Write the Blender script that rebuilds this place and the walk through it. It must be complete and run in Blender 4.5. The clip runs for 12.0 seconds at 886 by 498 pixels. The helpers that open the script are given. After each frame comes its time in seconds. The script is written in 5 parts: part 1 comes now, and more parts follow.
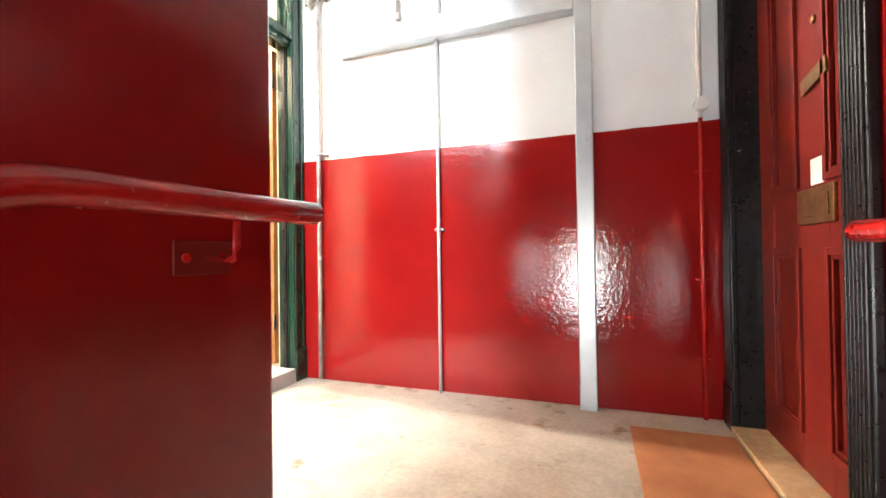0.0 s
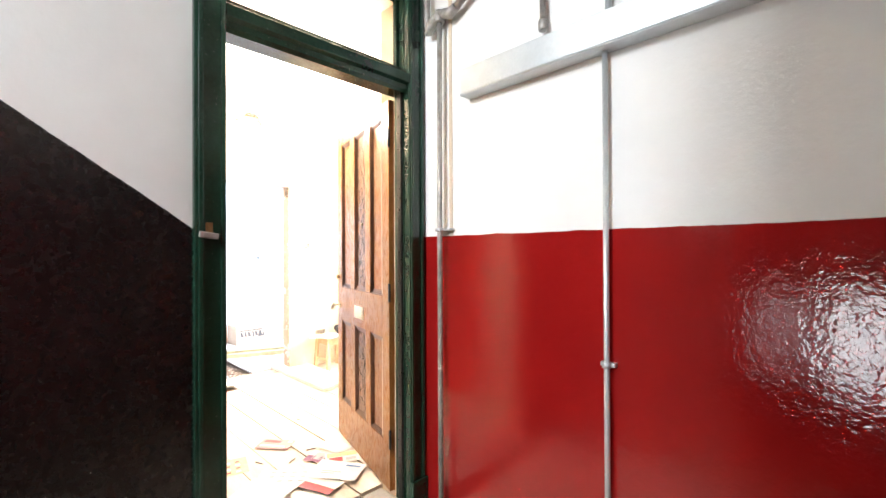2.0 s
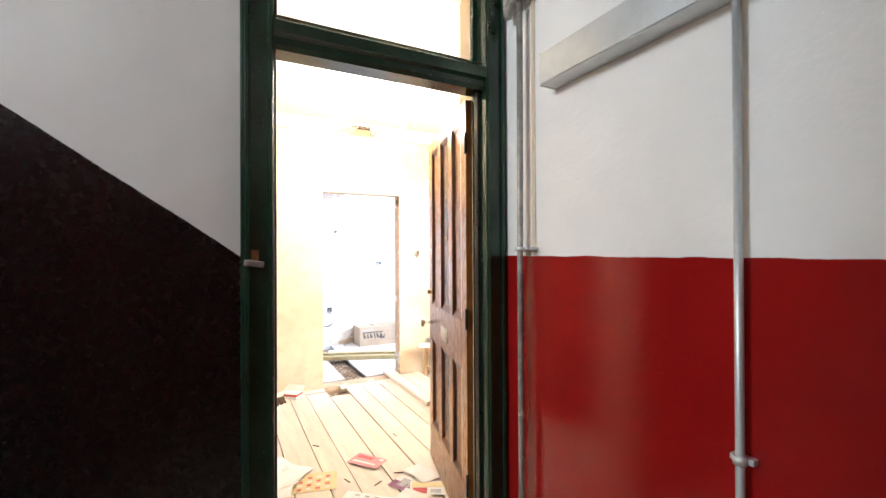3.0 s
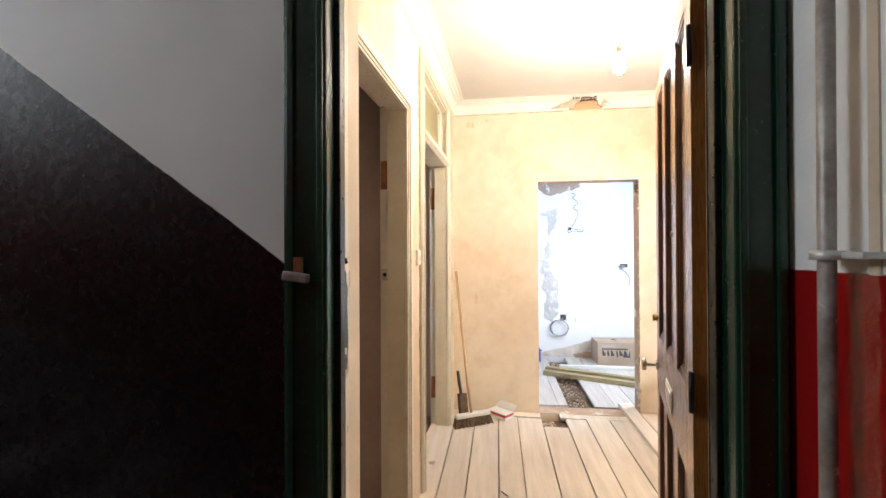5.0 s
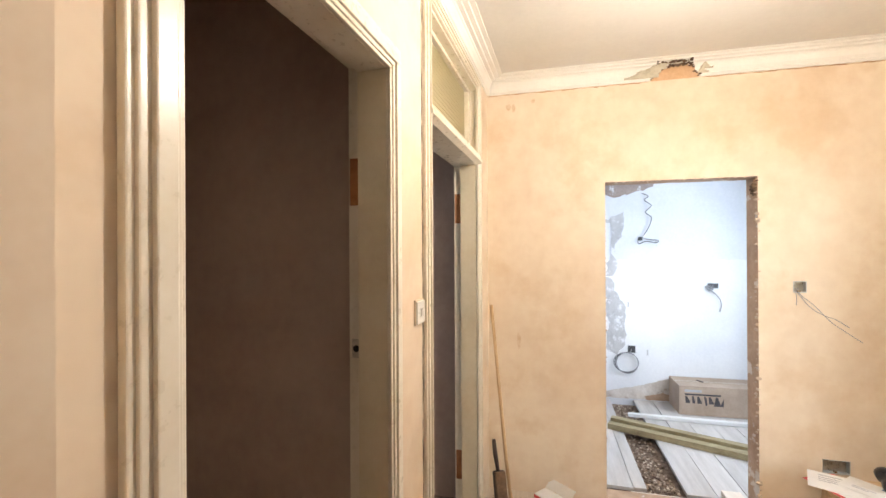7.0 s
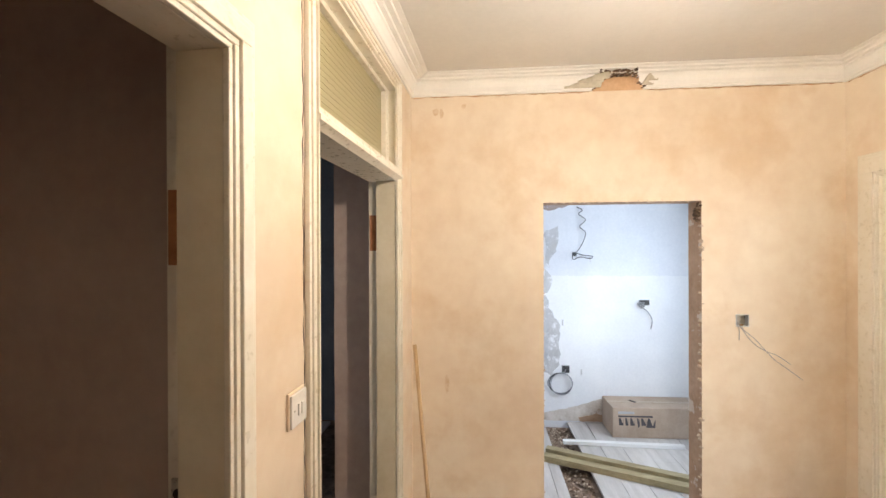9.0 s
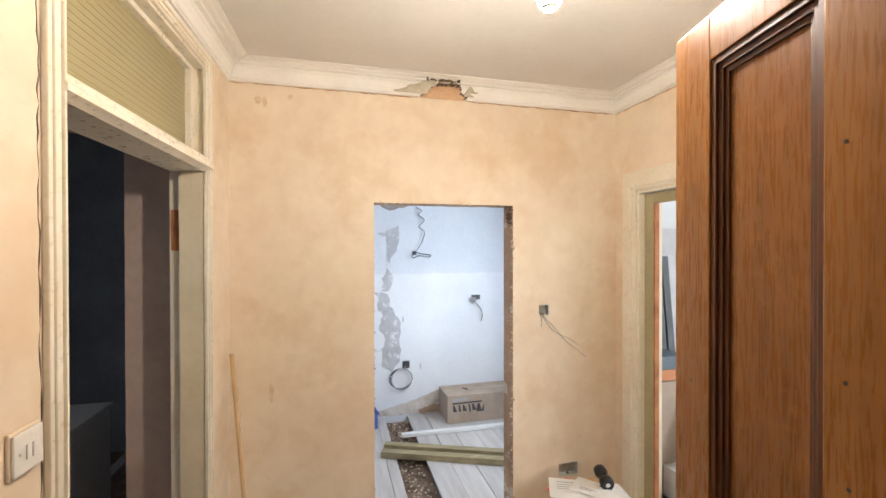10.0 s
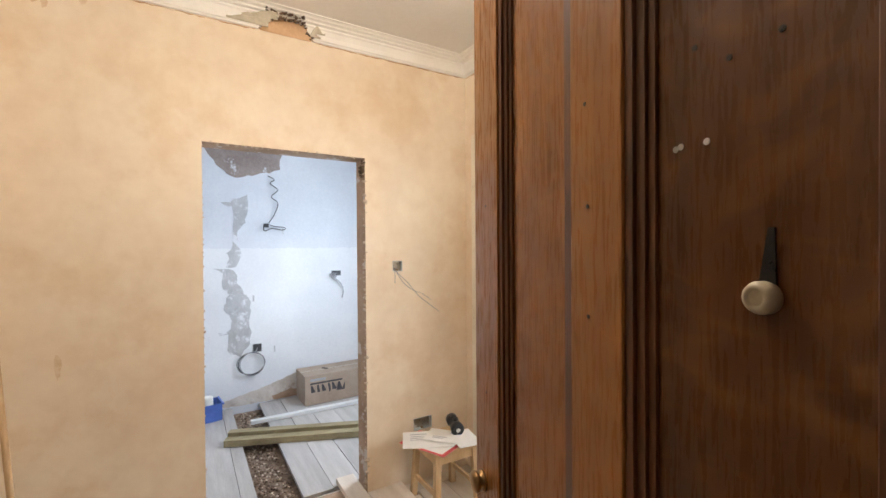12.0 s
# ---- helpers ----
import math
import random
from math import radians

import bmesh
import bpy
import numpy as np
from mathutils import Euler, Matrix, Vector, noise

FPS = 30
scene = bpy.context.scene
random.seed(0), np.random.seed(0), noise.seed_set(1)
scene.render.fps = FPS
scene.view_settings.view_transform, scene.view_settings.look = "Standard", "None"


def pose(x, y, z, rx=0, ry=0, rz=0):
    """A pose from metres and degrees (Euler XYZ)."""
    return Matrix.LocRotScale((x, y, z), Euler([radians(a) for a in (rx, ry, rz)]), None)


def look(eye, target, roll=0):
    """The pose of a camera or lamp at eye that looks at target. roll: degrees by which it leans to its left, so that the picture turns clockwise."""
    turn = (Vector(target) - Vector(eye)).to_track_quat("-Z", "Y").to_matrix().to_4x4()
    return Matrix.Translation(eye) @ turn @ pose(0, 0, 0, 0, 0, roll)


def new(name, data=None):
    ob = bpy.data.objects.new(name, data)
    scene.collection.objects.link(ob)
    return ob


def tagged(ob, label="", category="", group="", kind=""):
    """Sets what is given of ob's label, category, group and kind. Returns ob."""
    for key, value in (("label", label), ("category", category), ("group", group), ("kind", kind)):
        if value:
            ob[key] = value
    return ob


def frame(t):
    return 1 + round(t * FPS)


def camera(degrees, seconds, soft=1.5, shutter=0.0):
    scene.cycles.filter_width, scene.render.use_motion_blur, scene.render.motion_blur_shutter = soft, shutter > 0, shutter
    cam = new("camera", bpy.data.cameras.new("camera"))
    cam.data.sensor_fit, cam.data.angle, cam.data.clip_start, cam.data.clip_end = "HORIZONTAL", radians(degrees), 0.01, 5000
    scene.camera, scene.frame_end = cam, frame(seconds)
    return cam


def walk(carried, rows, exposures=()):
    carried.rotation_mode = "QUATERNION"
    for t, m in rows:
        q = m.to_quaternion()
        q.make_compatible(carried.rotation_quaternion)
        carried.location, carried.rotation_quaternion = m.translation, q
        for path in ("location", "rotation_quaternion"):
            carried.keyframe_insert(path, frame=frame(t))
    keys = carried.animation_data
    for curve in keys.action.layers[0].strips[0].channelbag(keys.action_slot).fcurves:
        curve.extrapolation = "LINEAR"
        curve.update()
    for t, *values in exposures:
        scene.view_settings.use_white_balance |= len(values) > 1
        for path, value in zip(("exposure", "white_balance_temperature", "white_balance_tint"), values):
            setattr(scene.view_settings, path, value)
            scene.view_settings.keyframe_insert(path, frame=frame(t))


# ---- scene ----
cam = camera(92.5, 12.0)
PATH = [
    (0, (0.114, -0.279, 0.75), (-0.564, 1.602, 0.771), -0.8),
    (0.5, (0.095, -0.061, 0.862), (-0.764, 1.746, 0.892), -0.6),
    (1, (0.039, 0.185, 1.021), (-0.999, 1.895, 1.05), -0.5),
    (1.5, (-0.022, 0.419, 1.182), (-1.258, 1.991, 1.209), -0.3),
    (2, (-0.114, 0.615, 1.323), (-1.52, 2.038, 1.337), -0.3),
    (2.5, (-0.162, 0.804, 1.425), (-1.752, 2.018, 1.432), -0.3),
    (3, (-0.187, 1.018, 1.426), (-1.963, 1.937, 1.439), -0.3),
    (3.5, (-0.305, 1.205, 1.427), (-2.222, 1.777, 1.446), -0.4),
    (5.5, (-1.067, 1.622, 1.475), (-3.03, 1.237, 1.485), -0.2),
    (6, (-1.313, 1.622, 1.521), (-3.265, 1.186, 1.532), -0.2),
    (6.5, (-1.567, 1.607, 1.578), (-3.51, 1.133, 1.583), -0.3),
    (8.5, (-2.231, 1.535, 1.787), (-4.171, 1.05, 1.789), -0.3),
    (9, (-2.253, 1.592, 1.812), (-4.245, 1.41, 1.808), -0.2),
    (9.5, (-2.256, 1.66, 1.819), (-4.248, 1.841, 1.812), -0.2),
    (10, (-2.258, 1.73, 1.817), (-4.197, 2.221, 1.804), -0.1),
    (10.5, (-2.258, 1.786, 1.783), (-4.124, 2.506, 1.774), -0.1),
    (11, (-2.261, 1.846, 1.739), (-4.039, 2.761, 1.725), -0.1),
    (11.5, (-2.261, 1.878, 1.648), (-3.985, 2.891, 1.636), -0.3),
    (12, (-2.273, 1.873, 1.538), (-3.984, 2.909, 1.52), -0.4),
]
EXPOSURES = [(0, 3.45), (1, 3.25), (1.5, 2.9), (2, 2.25), (2.5, 1.73), (3, 1.3), (3.5, 1.05), (5.5, 0.22), (6.5, 0.1), (8.5, -0.14), (10.5, -0.42), (12, -0.42)]
walk(cam, [(t, look(eye, target, roll)) for t, eye, target, roll in PATH], EXPOSURES)

# ---- world, sun, large lights ----
world = bpy.data.worlds.new("world")
scene.world = world
world.use_nodes = True
wn = world.node_tree.nodes
sky = wn.new("ShaderNodeTexSky")
sky.sky_type, sky.sun_disc = "NISHITA", False
sky.sun_elevation, sky.sun_rotation = radians(35), radians(200)
world.node_tree.links.new(sky.outputs[0], wn["Background"].inputs[0])
wn["Background"].inputs[1].default_value = 0.08


def area_lamp(name, eye, target, w, h, watts, colour):
    lamp = bpy.data.lights.new(name, "AREA")
    lamp.shape, lamp.size, lamp.size_y, lamp.energy, lamp.color = "RECTANGLE", w, h, watts, colour
    ob = new(name, lamp)
    ob.matrix_basis = look(eye, target)
    return ob


area_lamp("kitchen_window_light", (-5.45, 3.76, 1.62), (-5.75, 1.0, 0.95), 0.85, 1.3, 46, (0.74, 0.85, 1.0))
area_lamp("store_window_light", (-2.7, 6.22, 1.7), (-4.3, 3.6, 0.9), 1.1, 1.3, 95, (0.85, 0.92, 1.0))
area_lamp("stair_window_light", (-0.1, -2.93, 0.25), (-0.1, 0.0, 0.25), 0.55, 1.05, 7.0, (0.86, 0.94, 1.0))
area_lamp("upper_stair_window_light", (-1.1, -2.93, 3.45), (-1.1, 0.0, 2.3), 1.3, 1.15, 62, (0.87, 0.93, 1.0))
area_lamp("bath_window_light", (-4.0, -0.63, 1.7), (-5.2, 0.6, 1.1), 0.45, 0.7, 6.0, (0.75, 0.85, 1.0))

# ---- materials ----


def material(name):
    m = bpy.data.materials.new(name)
    m.use_nodes = True
    return m, m.node_tree.nodes, m.node_tree.links, m.node_tree.nodes["Principled BSDF"]


def socket(nodes, links, value, where):
    if isinstance(value, (int, float)):
        where.default_value = value
    elif isinstance(value, tuple):
        where.default_value = (*value, 1) if len(value) == 3 else value
    else:
        links.new(value, where)


def noise_out(nodes, links, scale, detail=4, rough=0.55, stretch=(1, 1, 1), seed=0.0, world_space=True):
    """A noise in metres of the world, or of the object where the piece shall carry it along."""
    if world_space:
        co = nodes.new("ShaderNodeNewGeometry").outputs["Position"]
    else:
        co = nodes.new("ShaderNodeTexCoord").outputs["Object"]
    mp = nodes.new("ShaderNodeMapping")
    links.new(co, mp.inputs[0])
    mp.inputs["Scale"].default_value = stretch
    mp.inputs["Location"].default_value = (seed, seed * 0.7, seed * 1.3)
    n = nodes.new("ShaderNodeTexNoise")
    links.new(mp.outputs[0], n.inputs["Vector"])
    n.inputs["Scale"].default_value, n.inputs["Detail"].default_value, n.inputs["Roughness"].default_value = scale, detail, rough
    return n.outputs["Fac"]


def ramp(nodes, links, fac, stops):
    r = nodes.new("ShaderNodeValToRGB")
    while len(r.color_ramp.elements) < len(stops):
        r.color_ramp.elements.new(0.5)
    for e, (p, c) in zip(r.color_ramp.elements, stops):
        e.position, e.color = p, (*c, 1) if len(c) == 3 else c
    links.new(fac, r.inputs[0])
    return r.outputs[0]


def mix(nodes, links, fac, a, b, how="MIX"):
    m = nodes.new("ShaderNodeMix")
    m.data_type, m.blend_type = "RGBA", how
    for value, k in ((fac, 0), (a, 6), (b, 7)):
        socket(nodes, links, value, m.inputs[k])
    return m.outputs[2]


def maths(nodes, links, how, a, b=0.0, clamp=False):
    m = nodes.new("ShaderNodeMath")
    m.operation, m.use_clamp = how, clamp
    socket(nodes, links, a, m.inputs[0])
    socket(nodes, links, b, m.inputs[1])
    return m.outputs[0]


def bumped(nodes, links, bsdf, height, strength, distance):
    b = nodes.new("ShaderNodeBump")
    b.inputs["Strength"].default_value, b.inputs["Distance"].default_value = strength, distance
    links.new(height, b.inputs["Height"])
    links.new(b.outputs[0], bsdf.inputs["Normal"])
    return b


def surface(name, dark, light, rough=0.6, scale=3.0, fine=60.0, bump=0.3, depth=0.002, metal=0.0, stretch=(1, 1, 1), spots=None,
            local=False, spec=0.5, vary=0.0):
    """Colour at two scales between dark and light, with fine relief; spots: (colour, scale, threshold) for stains and chips."""
    m, n, l, b = material(name)
    big = noise_out(n, l, scale, 5, 0.6, stretch, 3.1, not local)
    small = noise_out(n, l, fine, 3, 0.6, stretch, 7.7, not local)
    both = maths(n, l, "ADD", maths(n, l, "MULTIPLY", big, 0.7), maths(n, l, "MULTIPLY", small, 0.3))
    col = ramp(n, l, both, [(0.36, dark), (0.64, light)])
    if spots:
        at = noise_out(n, l, spots[1], 6, 0.65, (1, 1, 1), 11.3, not local)
        col = mix(n, l, ramp(n, l, at, [(spots[2], (0, 0, 0)), (spots[2] + (spots[3] if len(spots) > 3 else 0.03), (1, 1, 1))]), col, spots[0])
    if vary:
        info = n.new("ShaderNodeObjectInfo")
        k = maths(n, l, "ADD", maths(n, l, "MULTIPLY", info.outputs["Random"], 2 * vary), 1 - vary)
        col = mix(n, l, 1.0, col, k, "MULTIPLY")
    socket(n, l, col, b.inputs["Base Color"])
    r = maths(n, l, "ADD", maths(n, l, "MULTIPLY", small, 0.25), rough - 0.12, True)
    links_in = b.inputs["Roughness"]
    l.new(r, links_in)
    b.inputs["Metallic"].default_value = metal
    b.inputs["Specular IOR Level"].default_value = spec
    if bump:
        bumped(n, l, b, both, bump, depth)
    return m


def two_paints(name, low, high, base, slope=0.0, edge_y=0.0, relief_depth=0.0025, spec=0.5):
    """A painted dado under an emulsioned wall. The line lies at the height base, and climbs by slope south of edge_y."""
    m, n, l, b = material(name)
    geo = n.new("ShaderNodeNewGeometry")
    sep = n.new("ShaderNodeSeparateXYZ")
    l.new(geo.outputs["Position"], sep.inputs[0])
    line = base
    if slope:
        line = maths(n, l, "ADD", maths(n, l, "MULTIPLY", maths(n, l, "MAXIMUM", maths(n, l, "SUBTRACT", edge_y, sep.outputs[1]), 0.0), slope), base)
    wob = maths(n, l, "MULTIPLY", maths(n, l, "SUBTRACT", noise_out(n, l, 9.0), 0.5), 0.012)
    over = maths(n, l, "SUBTRACT", maths(n, l, "ADD", sep.outputs[2], wob), line)
    mask = maths(n, l, "MULTIPLY", over, 400.0, True)
    big, small = noise_out(n, l, 2.2, 5), noise_out(n, l, 45.0, 4, 0.6)
    relief = noise_out(n, l, 38.0, 3, 0.55, (1, 1, 1), 2.0)
    lump = noise_out(n, l, 7.0, 3, 0.5, (1, 1, 1), 5.0)
    lowc = ramp(n, l, big, [(0.3, low[0]), (0.7, low[1])])
    chips = noise_out(n, l, 22.0, 6, 0.7, (1, 1, 1), 21.0)
    lowc = mix(n, l, ramp(n, l, chips, [(0.735, (0, 0, 0)), (0.75, (1, 1, 1))]), lowc, (0.55, 0.42, 0.38))
    highc = ramp(n, l, big, [(0.3, high[0]), (0.7, high[1])])
    l.new(mix(n, l, mask, lowc, highc), b.inputs["Base Color"])
    lowr = maths(n, l, "ADD", maths(n, l, "MULTIPLY", small, 0.12), low[2] - 0.06)
    rr = n.new("ShaderNodeMix")
    l.new(mask, rr.inputs[0])
    l.new(lowr, rr.inputs[2])
    rr.inputs[3].default_value = high[2]
    l.new(rr.outputs[0], b.inputs["Roughness"])
    h = maths(n, l, "ADD", maths(n, l, "MULTIPLY", relief, 0.62), maths(n, l, "MULTIPLY", lump, 0.14))
    h = maths(n, l, "ADD", h, maths(n, l, "MULTIPLY", noise_out(n, l, 90.0, 2, 0.5, (1, 1, 1), 9.0), 0.20))
    b.inputs["Specular IOR Level"].default_value = spec
    bumped(n, l, b, h, 0.8, relief_depth)
    return m


WHITE = ((0.74, 0.74, 0.72), (0.82, 0.82, 0.80), 0.75)
red_wall_mat = two_paints("red and white wall paint", ((0.245, 0.007, 0.007), (0.285, 0.009, 0.008), 0.07), WHITE, 1.405)
stair_wall_mat = two_paints("stair spine paint", ((0.205, 0.006, 0.005), (0.24, 0.007, 0.006), 0.22), WHITE, 2.1, relief_depth=0.0021, spec=0.33)
black_wall_mat = two_paints("black and white wall paint", ((0.0045, 0.0038, 0.0038), (0.008, 0.0066, 0.0064), 0.27), WHITE, 1.414, 0.713, 1.07, 0.0012)
white_wall_mat = surface("white emulsion", (0.72, 0.72, 0.70), (0.81, 0.81, 0.79), 0.8, 2, 50, 0.25, 0.002)
plaster_mat = surface("bare pink plaster", (0.71, 0.565, 0.415), (0.83, 0.72, 0.57), 0.68, 1.3, 11, 0.2, 0.002, spots=((0.67, 0.50, 0.325), 2.3, 0.50, 0.25))
# Browner, darker copy of the hall plaster, with the small rooms' dimness in it.
dim_plaster_mat = surface("brown dimmed plaster", (0.41, 0.31, 0.255), (0.53, 0.42, 0.355), 0.8, 1.8, 20, 0.3, 0.003)
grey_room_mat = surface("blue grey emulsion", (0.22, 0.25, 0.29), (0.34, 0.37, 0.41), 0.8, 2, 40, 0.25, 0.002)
ceiling_mat = surface("ceiling white", (0.69, 0.67, 0.63), (0.76, 0.74, 0.70), 0.8, 1.5, 40, 0.15, 0.002)
cornice_mat = surface("cornice white", (0.80, 0.78, 0.73), (0.87, 0.855, 0.81), 0.6, 4, 60, 0.25, 0.002)
cream_mat = surface("old cream gloss", (0.74, 0.67, 0.53), (0.82, 0.77, 0.66), 0.3, 5, 40, 0.07, 0.002, spots=((0.36, 0.24, 0.14), 18, 0.76))
stop_mat = surface("aged cream gloss", (0.68, 0.60, 0.43), (0.76, 0.69, 0.53), 0.33, 5, 40, 0.15, 0.001)
olive_mat = surface("olive gloss", (0.33, 0.29, 0.16), (0.42, 0.37, 0.22), 0.35, 5, 40, 0.15, 0.001)
green_mat = surface("dark green gloss", (0.006, 0.026, 0.015), (0.012, 0.046, 0.027), 0.22, 6, 70, 0.2, 0.001, spots=((0.30, 0.33, 0.24), 30, 0.79))
jamb_mat = surface("worn green gloss", (0.012, 0.035, 0.02), (0.022, 0.052, 0.03), 0.10, 6, 50, 0.03, 0.001)
black_mat = surface("black gloss", (0.006, 0.006, 0.006), (0.014, 0.013, 0.012), 0.3, 6, 60, 0.2, 0.001, spec=0.35)
red_door_mat = surface("red door gloss", (0.135, 0.010, 0.006), (0.195, 0.015, 0.008), 0.42, 4, 50, 0.0, 0.001, spec=0.3)
red_rail_mat = surface("red rail gloss", (0.36, 0.010, 0.010), (0.46, 0.018, 0.014), 0.22, 6, 60, 0.15, 0.001)
galv_mat = surface("galvanised steel", (0.50, 0.53, 0.54), (0.60, 0.63, 0.64), 0.36, 5, 90, 0.05, 0.001, metal=0.45)
old_pipe_mat = surface("weathered pipe", (0.22, 0.20, 0.18), (0.44, 0.42, 0.40), 0.5, 12, 70, 0.35, 0.002, metal=0.4, spots=((0.7, 0.7, 0.68), 9, 0.60))
concrete_mat = surface("landing screed", (0.30, 0.25, 0.19), (0.52, 0.46, 0.38), 0.6, 2.2, 50, 0.35, 0.003, spots=((0.22, 0.15, 0.09), 4.5, 0.60, 0.08))
step_mat = surface("stone step", (0.30, 0.28, 0.25), (0.42, 0.40, 0.36), 0.6, 4, 60, 0.3, 0.003)
board_mat = surface("dusty floorboard", (0.60, 0.515, 0.425), (0.75, 0.67, 0.575), 0.7, 3, 30, 0.35, 0.002, stretch=(0.6, 6, 6), vary=0.10, spots=((0.30, 0.20, 0.12), 6, 0.70))
kboard_mat = surface("dusty pale floorboard", (0.42, 0.39, 0.36), (0.57, 0.535, 0.505), 0.65, 3, 30, 0.3, 0.002, stretch=(0.6, 6, 6), vary=0.09, spots=((0.24, 0.18, 0.12), 7, 0.70))
rubble_mat = surface("ash and rubble", (0.12, 0.075, 0.05), (0.36, 0.26, 0.19), 0.9, 14, 90, 0.8, 0.012)
kitchen_low_mat = surface("skimmed kitchen wall", (0.72, 0.73, 0.75), (0.82, 0.83, 0.84), 0.7, 1.7, 40, 0.2, 0.002)
kitchen_high_mat = surface("old kitchen wall", (0.64, 0.66, 0.70), (0.75, 0.765, 0.795), 0.7, 1.7, 40, 0.2, 0.002)
patch_mat = surface("grey cement patch", (0.40, 0.40, 0.405), (0.55, 0.55, 0.555), 0.85, 6, 60, 0.5, 0.003, stretch=(1, 1, 0.5), spots=((0.72, 0.73, 0.75), 11, 0.53, 0.10))
pink_patch_mat = surface("pinkish brown plaster patch", (0.25, 0.19, 0.17), (0.38, 0.31, 0.28), 0.85, 6, 60, 0.5, 0.003, spots=((0.66, 0.66, 0.68), 9, 0.60, 0.06))
reveal_mat = surface("rough broken reveal", (0.34, 0.22, 0.14), (0.52, 0.37, 0.26), 0.85, 5, 40, 0.7, 0.006, spots=((0.62, 0.56, 0.50), 4, 0.58))
edge_mat = surface("broken plaster edge", (0.45, 0.34, 0.25), (0.66, 0.55, 0.44), 0.9, 12, 60, 0.6, 0.004)
base_mat = surface("dirty bare plaster", (0.52, 0.45, 0.385), (0.72, 0.67, 0.615), 0.85, 5, 40, 0.5, 0.003, spots=((0.33, 0.235, 0.165), 6, 0.56, 0.08))
stain_mat = surface("brown smear", (0.62, 0.44, 0.27), (0.74, 0.60, 0.44), 0.75, 30, 90, 0.2, 0.001)
rust_mat = surface("rust stained plaster", (0.34, 0.17, 0.08), (0.58, 0.36, 0.20), 0.85, 9, 60, 0.4, 0.002)
torn_mat = surface("torn lining paper", (0.42, 0.38, 0.28), (0.62, 0.57, 0.46), 0.85, 9, 60, 0.4, 0.002)
brick_mat = surface("exposed lath and soot", (0.05, 0.035, 0.025), (0.22, 0.14, 0.08), 0.9, 14, 60, 0.6, 0.006)


def figured_oak(name, dark, light, ray, figure):
    """Stained veneer: long grain, with wavy pale figure across it."""
    m, n, l, b = material(name)
    grain = noise_out(n, l, 3.0, 6, 0.65, (9, 9, 0.6), 3.1)
    fine = noise_out(n, l, 40.0, 4, 0.6, (6, 6, 0.5), 5.1)
    both = maths(n, l, "ADD", maths(n, l, "MULTIPLY", grain, 0.65), maths(n, l, "MULTIPLY", fine, 0.35))
    col = ramp(n, l, both, [(0.33, dark), (0.67, light)])
    geo = n.new("ShaderNodeNewGeometry").outputs["Position"]
    fig = n.new("ShaderNodeTexNoise")
    mp = n.new("ShaderNodeMapping")
    mp.inputs["Scale"].default_value = (1.0, 1.0, 1.6)
    l.new(geo, mp.inputs[0])
    l.new(mp.outputs[0], fig.inputs["Vector"])
    fig.inputs["Scale"].default_value, fig.inputs["Detail"].default_value, fig.inputs["Distortion"].default_value = 13.0, 2.0, 1.5
    mask = ramp(n, l, fig.outputs["Fac"], [(0.50, (0, 0, 0)), (0.68, (figure, figure, figure))])
    l.new(mix(n, l, mask, col, ray), b.inputs["Base Color"])
    l.new(maths(n, l, "ADD", maths(n, l, "MULTIPLY", fine, 0.16), 0.20), b.inputs["Roughness"])
    b.inputs["Specular IOR Level"].default_value = 0.3
    bumped(n, l, b, both, 0.15, 0.001)
    return m


oak_mat = figured_oak("stained oak veneer", (0.16, 0.058, 0.012), (0.295, 0.116, 0.027), (0.33, 0.14, 0.038), 0.4)
# Darker copy of the oak veneer: weaker light on the middle panels, in colour.
oak_shaded_mat = figured_oak("shaded oak veneer", (0.070, 0.024, 0.0055), (0.120, 0.044, 0.011), (0.19, 0.080, 0.022), 0.6)
oak_dark_mat = surface("dark stained moulding", (0.070, 0.022, 0.007), (0.135, 0.046, 0.014), 0.36, 8, 40, 0.15, 0.001, stretch=(6, 6, 1))
oak_pale_mat = figured_oak("worn stained stile", (0.195, 0.075, 0.016), (0.345, 0.145, 0.036), (0.37, 0.165, 0.046), 0.2)
steel_mat = surface("worn satin nickel", (0.45, 0.42, 0.36), (0.66, 0.63, 0.56), 0.3, 30, 90, 0.1, 0.001, metal=1.0)
brass_mat = surface("tarnished brass", (0.20, 0.11, 0.045), (0.40, 0.25, 0.11), 0.38, 20, 80, 0.15, 0.001, metal=0.9)
paper_mat = surface("white paper", (0.72, 0.71, 0.68), (0.80, 0.79, 0.77), 0.7, 8, 60, 0.1, 0.001)
cardboard_mat = surface("brown cardboard", (0.36, 0.27, 0.20), (0.46, 0.36, 0.28), 0.75, 5, 60, 0.15, 0.001)
ink_mat = surface("dark print", (0.05, 0.045, 0.05), (0.09, 0.08, 0.085), 0.7, 20, 60, 0.0)
grey_ink_mat = surface("grey print", (0.35, 0.35, 0.37), (0.45, 0.45, 0.47), 0.7, 20, 60, 0.0)
red_ink_mat = surface("red print", (0.50, 0.05, 0.06), (0.62, 0.10, 0.10), 0.55, 20, 60, 0.0)
yellow_ink_mat = surface("yellow print", (0.60, 0.48, 0.22), (0.70, 0.58, 0.32), 0.55, 20, 60, 0.0)
purple_ink_mat = surface("plum print", (0.16, 0.04, 0.10), (0.26, 0.08, 0.16), 0.5, 20, 60, 0.0)
blue_ink_mat = surface("blue print", (0.10, 0.20, 0.38), (0.16, 0.28, 0.46), 0.5, 20, 60, 0.0)
